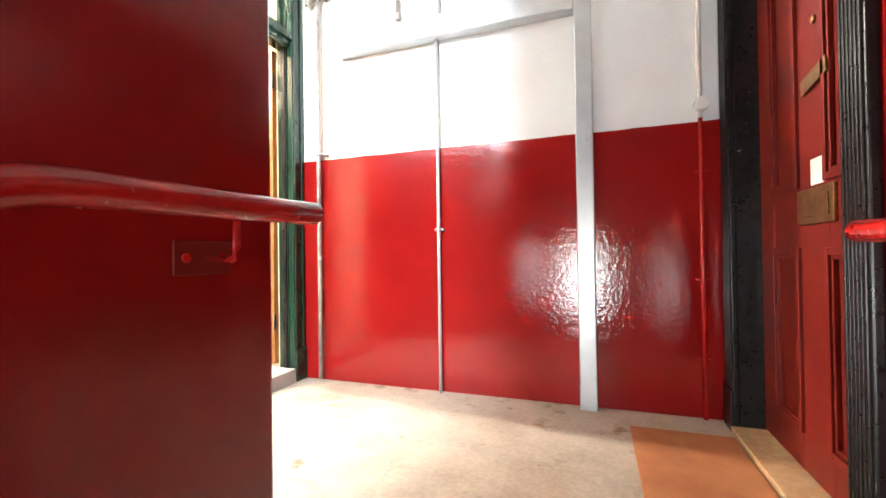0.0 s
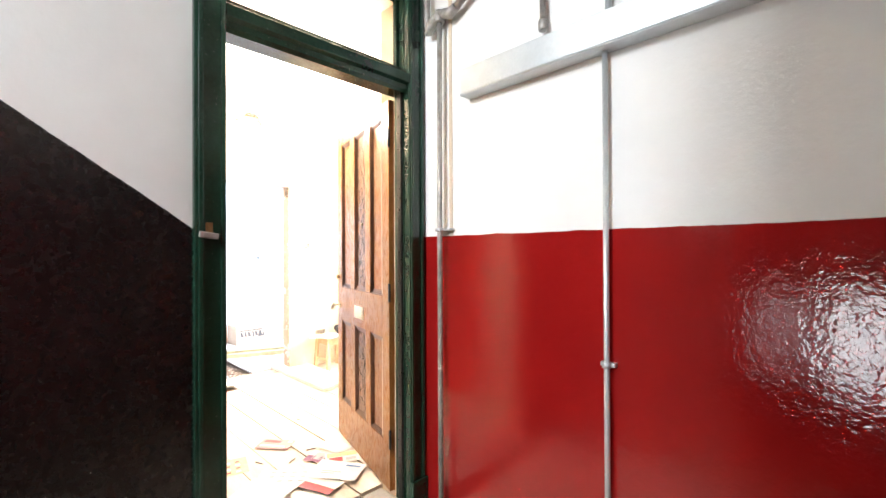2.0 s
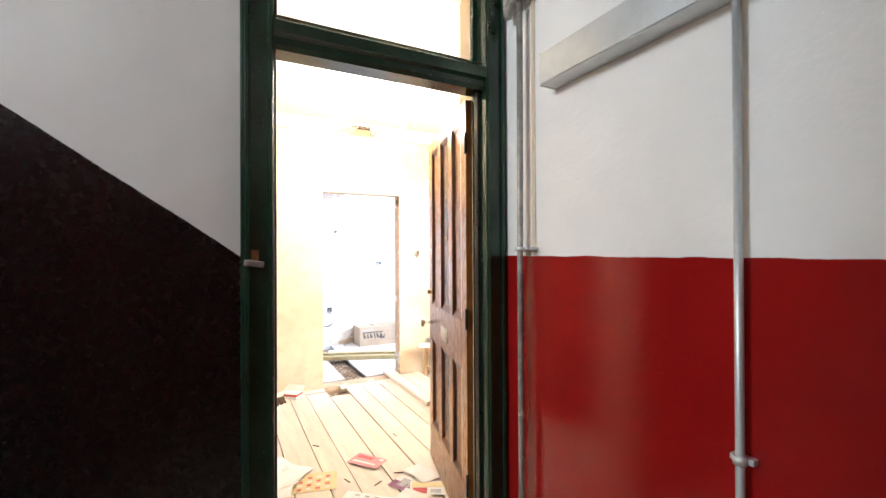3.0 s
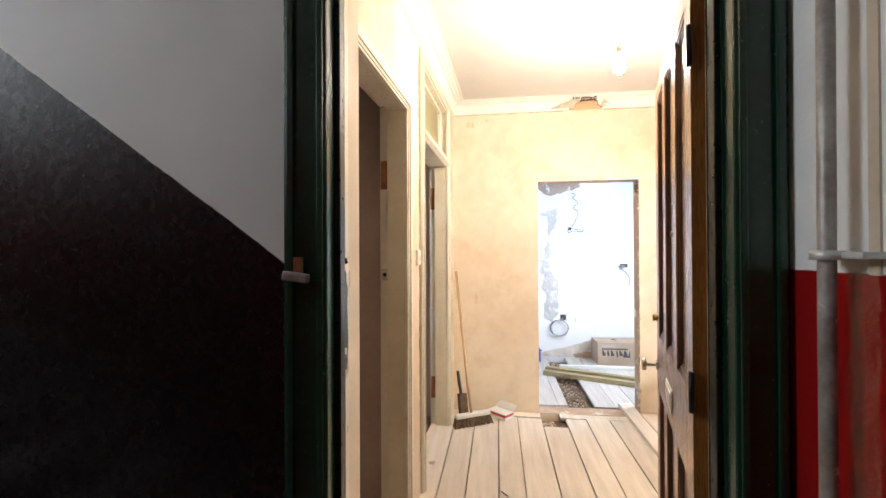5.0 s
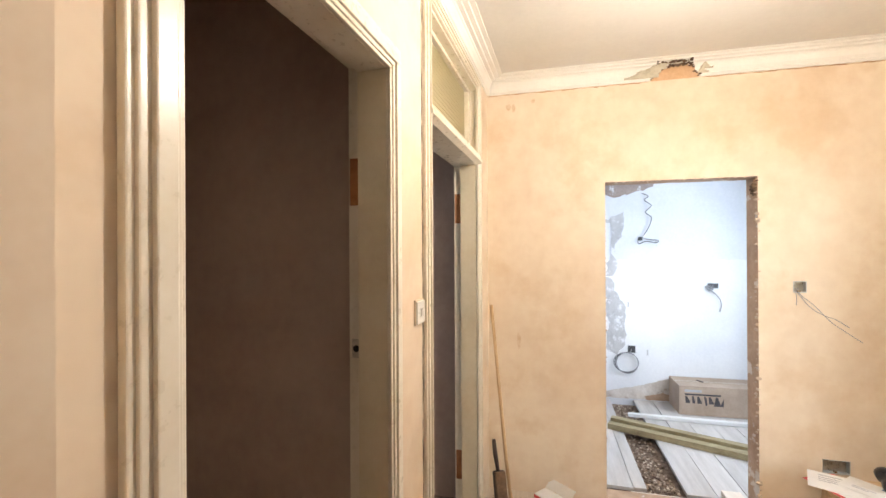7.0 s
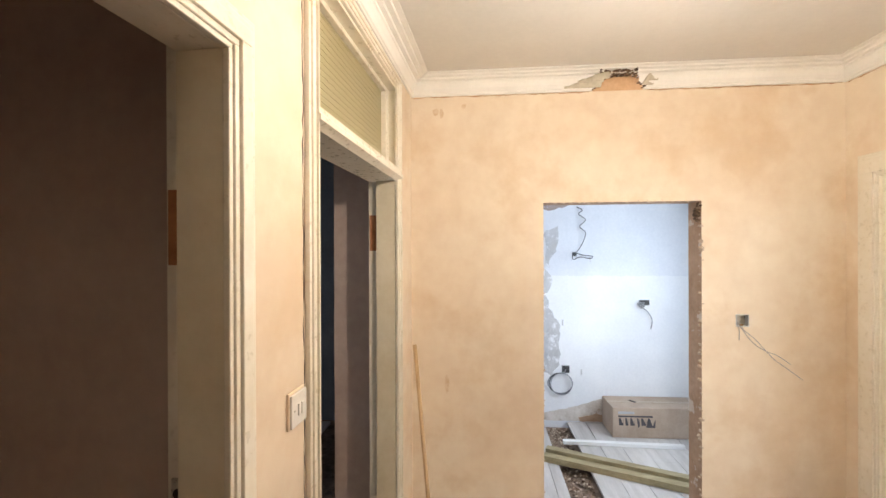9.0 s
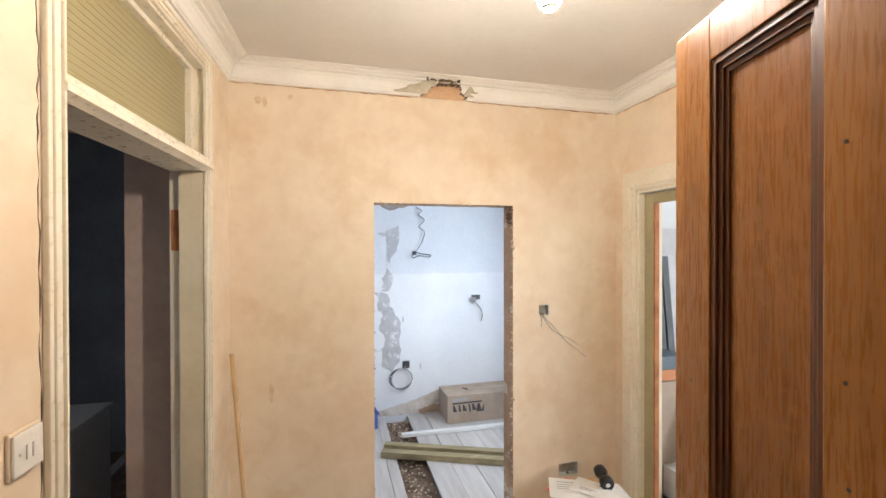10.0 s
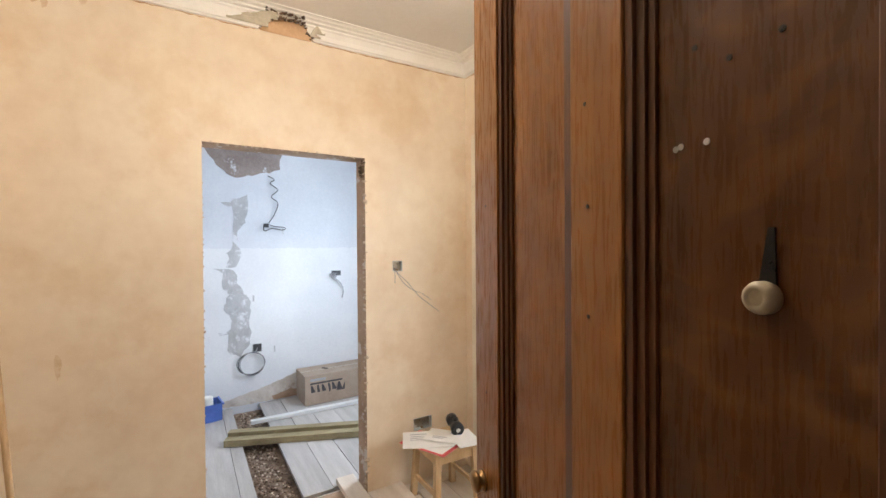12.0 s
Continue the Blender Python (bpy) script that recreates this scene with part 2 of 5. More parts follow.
treated_mat = surface("green treated timber", (0.24, 0.19, 0.10), (0.40, 0.33, 0.19), 0.7, 4, 30, 0.3, 0.002, stretch=(5, 0.7, 5))
white_wood_mat = surface("white primed batten", (0.70, 0.69, 0.66), (0.80, 0.79, 0.77), 0.6, 5, 50, 0.15, 0.001)
pine_mat = surface("pine", (0.46, 0.29, 0.14), (0.62, 0.43, 0.24), 0.5, 5, 40, 0.2, 0.001, stretch=(5, 5, 0.8))
raw_wood_mat = surface("raw torn wood", (0.30, 0.11, 0.04), (0.50, 0.22, 0.09), 0.8, 10, 50, 0.6, 0.003)
bristle_mat = surface("brown bristle", (0.10, 0.062, 0.036), (0.24, 0.15, 0.09), 0.8, 30, 90, 0.3, 0.002)
dark_wood_mat = surface("dark painted wood", (0.05, 0.035, 0.03), (0.11, 0.08, 0.065), 0.6, 10, 60, 0.2, 0.001)
black_plastic_mat = surface("black plastic", (0.012, 0.012, 0.013), (0.022, 0.022, 0.024), 0.3, 20, 90, 0.1, 0.0005)
aged_plastic_mat = surface("yellowed plastic", (0.34, 0.28, 0.19), (0.46, 0.39, 0.28), 0.4, 20, 90, 0.1, 0.0005)
white_plastic_mat = surface("white plastic", (0.74, 0.72, 0.66), (0.80, 0.78, 0.73), 0.35, 20, 90, 0.05, 0.0005)
blue_plastic_mat = surface("blue plastic", (0.06, 0.12, 0.40), (0.09, 0.17, 0.50), 0.35, 10, 60, 0.05, 0.0005)
cable_mat = surface("grey cable", (0.22, 0.22, 0.23), (0.34, 0.34, 0.35), 0.5, 30, 90, 0.0)
dark_cable_mat = surface("dark cable", (0.03, 0.03, 0.032), (0.07, 0.07, 0.072), 0.5, 30, 90, 0.0)
coir_mat = surface("rust brown coir", (0.30, 0.105, 0.035), (0.46, 0.19, 0.07), 0.95, 3, 160, 0.9, 0.006)
store_mat = surface("pale dusty paint", (0.50, 0.48, 0.47), (0.64, 0.62, 0.61), 0.6, 4, 40, 0.2, 0.001)
plank_mat = surface("dark grey planed timber", (0.05, 0.055, 0.06), (0.11, 0.12, 0.125), 0.6, 6, 40, 0.2, 0.001, stretch=(5, 5, 0.7))
slate_mat = surface("grey blue panel", (0.10, 0.13, 0.16), (0.16, 0.20, 0.24), 0.6, 4, 40, 0.1, 0.001)
orange_mat = surface("orange card", (0.55, 0.20, 0.08), (0.66, 0.28, 0.12), 0.6, 6, 50, 0.1, 0.001)

glass_mat, gn, gl, gb = material("clear glass")
gb.inputs["Transmission Weight"].default_value, gb.inputs["Roughness"].default_value, gb.inputs["IOR"].default_value = 1.0, 0.02, 1.45
gb.inputs["Base Color"].default_value = (0.95, 0.97, 0.96, 1)
reeded_mat, gn, gl, gb = material("dull obscured glass")
gb.inputs["Transmission Weight"].default_value, gb.inputs["Roughness"].default_value, gb.inputs["IOR"].default_value = 0.25, 0.35, 1.45
gb.inputs["Base Color"].default_value = (0.45, 0.39, 0.21, 1)
bulb_mat, gn, gl, gb = material("lit bulb")
gb.inputs["Emission Color"].default_value, gb.inputs["Emission Strength"].default_value = (1.0, 0.89, 0.775, 1), 1700.0

# ---- mesh helpers ----


def add_box(bm, x0, x1, y0, y1, z0, z1, m=None, bevel=0.0, slot=0):
    vs = [bm.verts.new((x, y, z)) for x in (x0, x1) for y in (y0, y1) for z in (z0, z1)]
    fs = [bm.faces.new([vs[i] for i in q]) for q in ((0, 1, 3, 2), (4, 6, 7, 5), (0, 4, 5, 1), (2, 3, 7, 6), (0, 2, 6, 4), (1, 5, 7, 3))]
    for f in fs:
        f.material_index = slot
    if bevel:
        es = list({e for f in fs for e in f.edges})
        out = bmesh.ops.bevel(bm, geom=es, offset=bevel, segments=2, profile=0.6, affect="EDGES")
        vs = list({v for f in out["faces"] for v in f.verts} | {v for v in vs if v.is_valid})
    if m is not None:
        bmesh.ops.transform(bm, matrix=m, verts=vs)
    return vs


def box(x0, x1, y0, y1, z0, z1, m=None, bevel=0.0):
    bm = bmesh.new()
    add_box(bm, min(x0, x1), max(x0, x1), min(y0, y1), max(y0, y1), min(z0, z1), max(z0, z1), m, bevel)
    return bm


def prism(profile, axis, a, b, m=None):
    """A closed profile of (u, v) drawn out from a to b along x, y or z."""
    bm = bmesh.new()
    put = {"x": lambda u, v, w: (w, u, v), "y": lambda u, v, w: (u, w, v), "z": lambda u, v, w: (u, v, w)}[axis]
    ends = [[bm.verts.new(put(u, v, w)) for u, v in profile] for w in (a, b)]
    n = len(profile)
    for i in range(n):
        bm.faces.new((ends[0][i], ends[0][(i + 1) % n], ends[1][(i + 1) % n], ends[1][i]))
    bm.faces.new(ends[0][::-1])
    bm.faces.new(ends[1])
    bmesh.ops.recalc_face_normals(bm, faces=bm.faces)
    if m is not None:
        bm.transform(m)
    return bm


def tube(points, radius, sides=10, close=False):
    """A round bar through points, with capped ends."""
    bm = bmesh.new()
    pts = [Vector(p) for p in points]
    rings, n = [], len(pts)
    up = Vector((0, 0, 1))
    for i, p in enumerate(pts):
        a = pts[(i - 1) % n] if close or i else pts[0]
        b = pts[(i + 1) % n] if close or i < n - 1 else pts[-1]
        d = (b - a).normalized()
        side = d.cross(up if abs(d.z) < 0.95 else Vector((1, 0, 0))).normalized()
        top = side.cross(d)
        r = radius[i] if isinstance(radius, (list, tuple)) else radius
        rings.append([bm.verts.new(p + r * (math.cos(2 * math.pi * k / sides) * side + math.sin(2 * math.pi * k / sides) * top)) for k in range(sides)])
    for i in range(n if close else n - 1):
        for k in range(sides):
            f = bm.faces.new((rings[i][k], rings[i][(k + 1) % sides], rings[(i + 1) % n][(k + 1) % sides], rings[(i + 1) % n][k]))
            f.smooth = True
    if not close:
        bm.faces.new(rings[0][::-1])
        bm.faces.new(rings[-1])
    bmesh.ops.recalc_face_normals(bm, faces=bm.faces)
    return bm


def lathe(profile, place, axis="z", sides=20):
    """Turned round its axis: profile of (radius, along)."""
    bm = bmesh.new()
    rings = []
    for r, w in profile:
        ring = []
        for k in range(sides):
            c, s = r * math.cos(2 * math.pi * k / sides), r * math.sin(2 * math.pi * k / sides)
            ring.append(bm.verts.new({"z": (c, s, w), "x": (w, c, s), "y": (c, w, s)}[axis]))
        rings.append(ring)
    for a, b in zip(rings, rings[1:]):
        for k in range(sides):
            bm.faces.new((a[k], a[(k + 1) % sides], b[(k + 1) % sides], b[k])).smooth = True
    bm.faces.new(rings[0][::-1])
    bm.faces.new(rings[-1])
    bmesh.ops.recalc_face_normals(bm, faces=bm.faces)
    bm.transform(Matrix.Translation(place))
    return bm


def mesh_of(name, bm, materials):
    data = bpy.data.meshes.new(name)
    bm.to_mesh(data)
    bm.free()
    for m in materials if isinstance(materials, (list, tuple)) else [materials]:
        data.materials.append(m)
    return data


def thing(name, place, label, category, group="", kind=""):
    ob = new(name)
    ob.empty_display_size = 0.05
    ob.matrix_basis = Matrix.Translation(place)
    return tagged(ob, label, category, group, kind)


def part(name, bm, mat, parent, label=""):
    """One mesh, given in the world's metres, under a thing or a part."""
    ob = new(name, mesh_of(name, bm, mat))
    ob.parent = parent
    up = parent
    total = Matrix.Identity(4)
    while up is not None:
        total = up.matrix_basis @ total if up.parent is None else up.matrix_parent_inverse @ up.matrix_basis @ total
        up = up.parent
    ob.matrix_parent_inverse = total.inverted()
    if label:
        ob["label"] = label
    return ob


def solid(name, bm, mat, label, category, group="", kind=""):
    """A thing, or a piece of the setting, of one mesh."""
    return tagged(new(name, mesh_of(name, bm, mat)), label, category, group, kind)


def structure(name, bm, mat, label="", category=""):
    return solid(name, bm, mat, label or name.replace("_", " "), category or name.split("_")[0], kind="structure")


def wall(name, axis, a0, a1, b0, b1, z0, z1, holes, mats, label, slot_of=None):
    """A wall along axis from b0 to b1, a0 to a1 thick, with holes of (from, to, low, high) right through it."""
    bm = bmesh.new()
    cuts = sorted({b0, b1, *(h for q in holes for h in q[:2])})
    for s, e in zip(cuts, cuts[1:]):
        mid = (s + e) / 2
        here = sorted((q[2], q[3]) for q in holes if q[0] < mid < q[1])
        low = z0
        for p, q in [*here, (z1, z1)]:
            if p > low:
                if axis == "y":
                    add_box(bm, a0, a1, s, e, low, p)
                else:
                    add_box(bm, s, e, a0, a1, low, p)
            low = max(low, q)
    bm.normal_update()
    if slot_of:
        for f in bm.faces:
            f.material_index = slot_of(f.normal, f.calc_center_median())
    return structure(name, bm, mats, label, "wall")

# ---- the large structure: stairs and landing ----
LAND = -0.105  # landing level; the flat's floors lie at 0

structure("floor_landing", box(-1.84, 0.89, 0.5, 2.2, LAND - 0.2, LAND), concrete_mat, "worn painted concrete landing floor", "floor")
wall("wall_north", "x", 2.2, 2.4, -1.84, 0.98, -2, 4.3, [], red_wall_mat, "landing wall, glossy red dado under white paint")


def west_slot(n, c):
    return 1 if n.x < -0.5 or c.x < -2.0 else 0


wall("wall_west", "y", -2.07, -1.84, -3.2, 3.67, -2, 4.3, [(1.10, 2.17, LAND, 2.76)], [black_wall_mat, plaster_mat],
     "thick wall, black and white to the stairs, bare plaster to the hall", west_slot)
wall("wall_east", "y", 0.735, 0.98, -3.2, 2.2, -2, 4.3, [(1.06, 2.09, LAND, 2.1)], stair_wall_mat, "stair wall, red gloss dado under white paint")
wall("wall_south", "x", -3.2, -3.0, -1.84, 0.735, -2, 4.3, [(-0.5, 0.3, -0.45, 0.95), (-1.75, -0.45, 2.85, 4.05)], red_wall_mat, "stairwell end wall with two windows")
def round_ended(x0, x1, y0, y1, z0, z1, radius, steps=7):
    """An upright slab with its four upright edges rounded and smooth."""
    pts = []
    for cx, cy, a0 in ((x1 - radius, y1 - radius, 0), (x0 + radius, y1 - radius, 90), (x0 + radius, y0 + radius, 180), (x1 - radius, y0 + radius, 270)):
        pts += [(cx + radius * math.cos(radians(a0 + 90 * k / steps)), cy + radius * math.sin(radians(a0 + 90 * k / steps))) for k in range(steps + 1)]
    bm = prism(pts, "z", z0, z1)
    for f in bm.faces:
        f.smooth = abs(f.normal.z) < 0.5
    return bm


structure("wall_spine", round_ended(-0.728, -0.600, -1.8, 0.53, -2, 4.3, 0.022), stair_wall_mat, "glossy red wall between two stair flights", "wall")
structure("ceiling_stairwell", box(-2.07, 0.98, -3.2, 2.4, 4.3, 4.4), white_wall_mat, "plain white stairwell ceiling", "ceiling")

flight = thing("staircase", (0.04, 0.5, LAND), "worn stone steps leading up to the landing", "staircase", kind="structure")
for k in range(1, 10):
    part("step", box(-0.608, 0.735, 0.5 - 0.2525 * k, 0.5 - 0.2525 * (k - 1) + 0.02, LAND - 0.18 * k - 0.16, LAND - 0.18 * k, bevel=0.006), step_mat, flight)
part("half_landing", box(-1.84, 0.735, -3.0, 0.5 - 0.2525 * 9, -1.95, LAND - 0.18 * 9 - 0.02), step_mat, flight)
upper = thing("staircase", (-1.3, 0.5, LAND), "worn stone steps leading up from the landing", "staircase", kind="structure")
for k in range(1, 10):
    part("step", box(-1.84, -0.728, 0.5 - 0.2525 * k, 0.5 - 0.2525 * (k - 1), LAND + 0.18 * (k - 1), LAND + 0.18 * k, bevel=0.006), step_mat, upper)
part("half_landing", box(-1.84, 0.735, -3.0, 0.5 - 0.2525 * 9, LAND + 0.18 * 8, LAND + 0.18 * 9), step_mat, upper)
structure("floor_under_stair", box(-1.84, -0.728, -1.75, 0.48, LAND - 0.2, LAND - 0.02), concrete_mat, "plain slab under the stair", "floor")


# Unseen flight, added to keep the upper window's light off the spine wall.
shading_flight = thing("staircase", (0.06, 0.5, 3.0), "unseen added flight that shades the steps and spine wall", "staircase", kind="structure")
SOFFIT = [(-1.77, 1.34), (0.5, 2.92), (0.5, 3.135), (-1.77, 1.52)]
part("shading_soffit", prism(SOFFIT, "x", -0.608, 0.735), step_mat, shading_flight)
# Out-of-view slab, added with the flight to block light from above.
structure("ceiling_landing", box(-1.84, 0.735, 0.5, 2.2, 2.95, 3.135), white_wall_mat, "unseen white slab added to shade the landing", "ceiling")


def sash_window(x0, x1, z0, z1):
    w = thing("window_1", ((x0 + x1) / 2, -3.1, z0), "white painted stairwell window", "window", kind="structure")
    for a, b, c, d in ((x0, x0 + 0.05, z0, z1), (x1 - 0.05, x1, z0, z1), (x0 + 0.05, x1 - 0.05, z0, z0 + 0.06), (x0 + 0.05, x1 - 0.05, z1 - 0.05, z1)):
        part("window_frame", box(a, b, -3.14, -3.07, c, d), white_wood_mat, w)
    pane = part("pane", box(x0 + 0.05, x1 - 0.05, -3.11, -3.105, z0 + 0.06, z1 - 0.05), glass_mat, w)
    pane.visible_shadow = False


sash_window(-0.5, 0.3, -0.45, 0.95)
sash_window(-1.75, -0.45, 2.85, 4.05)

# ---- the large structure: the flat ----
TOP = 2.80
hall_south = wall("wall_hall_south", "x", 1.028, 1.17, -4.80, -2.05, -0.2, TOP, [(-3.065, -2.235, 0, 2.24), (-4.392, -3.353, 0, 2.64)], [plaster_mat, dim_plaster_mat],
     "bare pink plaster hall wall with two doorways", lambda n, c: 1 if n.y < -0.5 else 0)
wall("wall_hall_end", "y", -4.88, -4.73, 1.0, 3.92, -0.2, TOP, [(1.945, 2.808, 0, 2.07), (2.987, 3.055, 1.374, 1.441), (3.128, 3.263, 0.328, 0.407)], [plaster_mat, reveal_mat, kitchen_low_mat],
     "bare pink plaster wall with a rough doorless opening",
     lambda n, c: 2 if n.x < -0.5 else (1 if abs(n.y) > 0.5 or abs(n.z) > 0.5 else 0))
wall("wall_hall_north", "x", 3.55, 3.67, -4.73, -2.07, -0.2, TOP, [(-4.52, -3.66, 0, 2.16)], [plaster_mat, white_wall_mat],
     "bare pink plaster hall wall with a doorway", lambda n, c: 1 if n.y > 0.5 else 0)
structure("ceiling_hall", box(-4.88, -2.07, 0.9, 3.67, TOP, TOP + 0.1), ceiling_mat, "off-white plaster hall ceiling", "ceiling")

# the hall's south wall runs a little askew
SKEW = Matrix.Translation((-2.07, 1.068, 0)) @ Matrix.Rotation(radians(-2.4), 4, "Z") @ Matrix.Translation((2.07, -1.17, 0))
hall_south.matrix_basis = SKEW

# kitchen
wall("wall_kitchen_west", "y", -6.96, -6.78, 1.0, 3.92, -0.2, TOP, [], kitchen_high_mat, "pale blue-white kitchen wall, patched")
wall("wall_kitchen_north", "x", 3.80, 3.92, -6.78, -4.88, -0.2, TOP, [(-5.9, -5.0, 0.95, 2.3)], kitchen_high_mat, "white kitchen wall with a window")
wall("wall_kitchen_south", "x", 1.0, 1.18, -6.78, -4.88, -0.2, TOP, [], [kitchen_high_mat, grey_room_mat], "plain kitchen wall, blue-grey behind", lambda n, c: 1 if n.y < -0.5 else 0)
structure("ceiling_kitchen", box(-6.96, -4.88, 1.0, 3.92, TOP, TOP + 0.1), ceiling_mat, "plain white kitchen ceiling", "ceiling")
kwin = thing("window_2", (-5.45, 3.8, 0.95), "white framed kitchen window", "window", kind="structure")
for a, b, c, d in ((-5.9, -5.85, 0.95, 2.3), (-5.05, -5.0, 0.95, 2.3), (-5.85, -5.05, 0.95, 1.0), (-5.85, -5.05, 2.25, 2.3)):
    part("window_frame", box(a, b, 3.83, 3.89, c, d), white_wood_mat, kwin)
part("pane", box(-5.85, -5.05, 3.86, 3.865, 1.0, 2.25), glass_mat, kwin).visible_shadow = False

# closet and bathroom south of the hall; the brown plaster carries some of their dimness
wall("wall_closet_south", "x", -0.75, -0.6, -3.15, -2.07, -0.2, TOP, [], dim_plaster_mat, "brown plaster closet wall, dimness in its colour")
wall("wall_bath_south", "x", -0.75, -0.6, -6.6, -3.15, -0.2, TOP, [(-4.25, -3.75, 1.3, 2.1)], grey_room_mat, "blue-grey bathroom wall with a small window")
wall("wall_closet_west", "y", -3.30, -3.15, -0.6, 0.94, -0.2, TOP, [], dim_plaster_mat, "brown plaster partition, dimness in its colour")
wall("wall_closet_east", "y", -2.25, -2.07, -0.6, 0.93, -0.2, TOP, [], dim_plaster_mat, "brown plaster closet wall, dimness in its colour")
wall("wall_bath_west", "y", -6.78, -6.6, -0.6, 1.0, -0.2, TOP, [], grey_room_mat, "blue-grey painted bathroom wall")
wall("wall_bath_return", "y", -4.69, -4.54, 0.776, 1.0, -0.2, TOP, [], dim_plaster_mat, "short brown plaster return beside the doorway")
structure("ceiling_closet", box(-6.78, -2.07, -0.75, 0.9, TOP, TOP + 0.1), dim_plaster_mat, "plain plaster ceiling over the small rooms", "ceiling")
structure("floor_closet", box(-6.6, -2.07, -0.75, 1.0, -0.12, -0.001), rubble_mat, "dark dusty floor of the small rooms", "floor")

bwin = thing("window_4", (-4.0, -0.7, 1.3), "small white framed bathroom window", "window", kind="structure")
for a, b, c, d in ((-4.25, -4.21, 1.3, 2.1), (-3.79, -3.75, 1.3, 2.1), (-4.21, -3.79, 1.3, 1.34), (-4.21, -3.79, 2.06, 2.1)):
    part("window_frame", box(a, b, -0.72, -0.66, c, d), white_wood_mat, bwin)
part("pane", box(-4.21, -3.79, -0.69, -0.685, 1.34, 2.06), glass_mat, bwin).visible_shadow = False

# store room north of the hall
wall("wall_store_west", "y", -5.55, -5.4, 3.92, 6.3, -0.2, TOP, [], white_wall_mat, "pale painted store room wall")
wall("wall_store_north", "x", 6.3, 6.45, -5.55, -2.0, -0.2, TOP, [(-3.3, -2.1, 1.0, 2.4)], white_wall_mat, "pale store room wall with a window")
wall("wall_store_east", "y", -2.0, -1.85, 3.67, 6.3, -0.2, TOP, [], white_wall_mat, "pale painted store room wall")
structure("ceiling_store", box(-5.55, -1.85, 3.672, 6.45, TOP + 0.002, TOP + 0.1), ceiling_mat, "plain white store room ceiling", "ceiling")
swin = thing("window_3", (-2.7, 6.4, 1.0), "white framed store room window", "window", kind="structure")
for a, b, c, d in ((-3.3, -3.25, 1.0, 2.4), (-2.15, -2.1, 1.0, 2.4), (-3.25, -2.15, 1.0, 1.05), (-3.25, -2.15, 2.35, 2.4)):
    part("window_frame", box(a, b, 6.34, 6.41, c, d), white_wood_mat, swin)
part("pane", box(-3.25, -2.15, 6.37, 6.375, 1.05, 2.35), glass_mat, swin).visible_shadow = False

# floors: rubble between joists, with boards laid over it
sub_hall = structure("floor_hall", box(-4.88, -2.07, 0.9, 3.67, -0.16, -0.07), rubble_mat, "dusty bare floorboards over rubble", "floor")
sub_kitchen = structure("floor_kitchen", box(-6.96, -4.88, 1.0, 3.92, -0.16, -0.07), rubble_mat, "dusty pale floorboards, one board lifted", "floor")
sub_store = structure("floor_store", box(-5.55, -1.85, 3.67, 6.45, -0.164, -0.074), rubble_mat, "pale dusty boarded floor", "floor")


def floorboard(parent, mat, x0, x1, y0, y1, top=0.0, tilt=0.0):
    m = Matrix.Translation((x0, y0, top)) @ pose(0, 0, 0, tilt, 0, 0)
    return part("floorboard", box(0.002, x1 - x0 - 0.002, 0.002, y1 - y0 - 0.002, -0.022, 0.0, m), mat, parent)


# ---- entrance frame ----
entry = thing("door_frame", (-1.95, 1.63, LAND), "dark green gloss door frame with a fanlight over it", "door frame", kind="structure")
for y0, y1, face in ((1.07, 1.18, 1), (2.09, 2.197, -1)):
    part("face_board", box(-1.865, -1.818, y0, y1, LAND, 2.76, bevel=0.006), green_mat, entry)
    yo = y1 if face > 0 else y0
    part("jamb", box(-1.942, -1.867, min(yo, yo - face * 0.05), max(yo, yo - face * 0.05), LAND, 2.76), jamb_mat, entry, "shiny green jamb")
    part("stop", box(-1.905, -1.872, min(yo, yo + face * 0.014), max(yo, yo + face * 0.014), LAND, 2.175, bevel=0.003), black_mat, entry, "near-black door stop")
    bead = (y0 + 0.012, y0 + 0.03) if face > 0 else (y1 - 0.03, y1 - 0.012)
    part("bead", box(-1.818, -1.806, *bead, LAND + 0.22, 2.76, bevel=0.004), green_mat, entry)
    part("bead", box(-1.818, -1.808, *(((y1 - 0.022, y1 - 0.006)) if face > 0 else (y0 + 0.006, y0 + 0.022)), LAND + 0.22, 2.76, bevel=0.003), green_mat, entry)
    part("plinth", box(-1.818, -1.798, y0 - 0.002, y1 + 0.002, LAND, LAND + 0.215, bevel=0.006), green_mat, entry)
TR = [(-1.942, 2.175), (-1.85, 2.175), (-1.835, 2.19), (-1.835, 2.215), (-1.815, 2.225), (-1.815, 2.27), (-1.835, 2.285), (-1.85, 2.305), (-1.942, 2.305)]
part("transom", prism(TR, "y", 1.18, 2.09), green_mat, entry)
part("head", box(-1.942, -1.83, 1.18, 2.09, 2.70, 2.76, bevel=0.004), green_mat, entry)
part("fanlight_bead", box(-1.93, -1.90, 1.18, 1.20, 2.305, 2.70), green_mat, entry)
part("fanlight_bead", box(-1.93, -1.90, 2.07, 2.09, 2.305, 2.70), green_mat, entry)
part("fanlight_pane", box(-1.92, -1.915, 1.20, 2.07, 2.305, 2.70), glass_mat, entry).visible_shadow = False
for a, b in ((1.102, 1.176), (2.096, 2.168)):
    structure("wall_reveal", box(-2.072, -1.944, a, b, LAND, 2.758), plaster_mat, "bare plaster reveal inside the entrance frame", "wall")
structure("wall_reveal_head", box(-2.072, -1.944, 1.176, 2.096, 2.70, 2.758), plaster_mat, "bare plaster over the entrance", "wall")
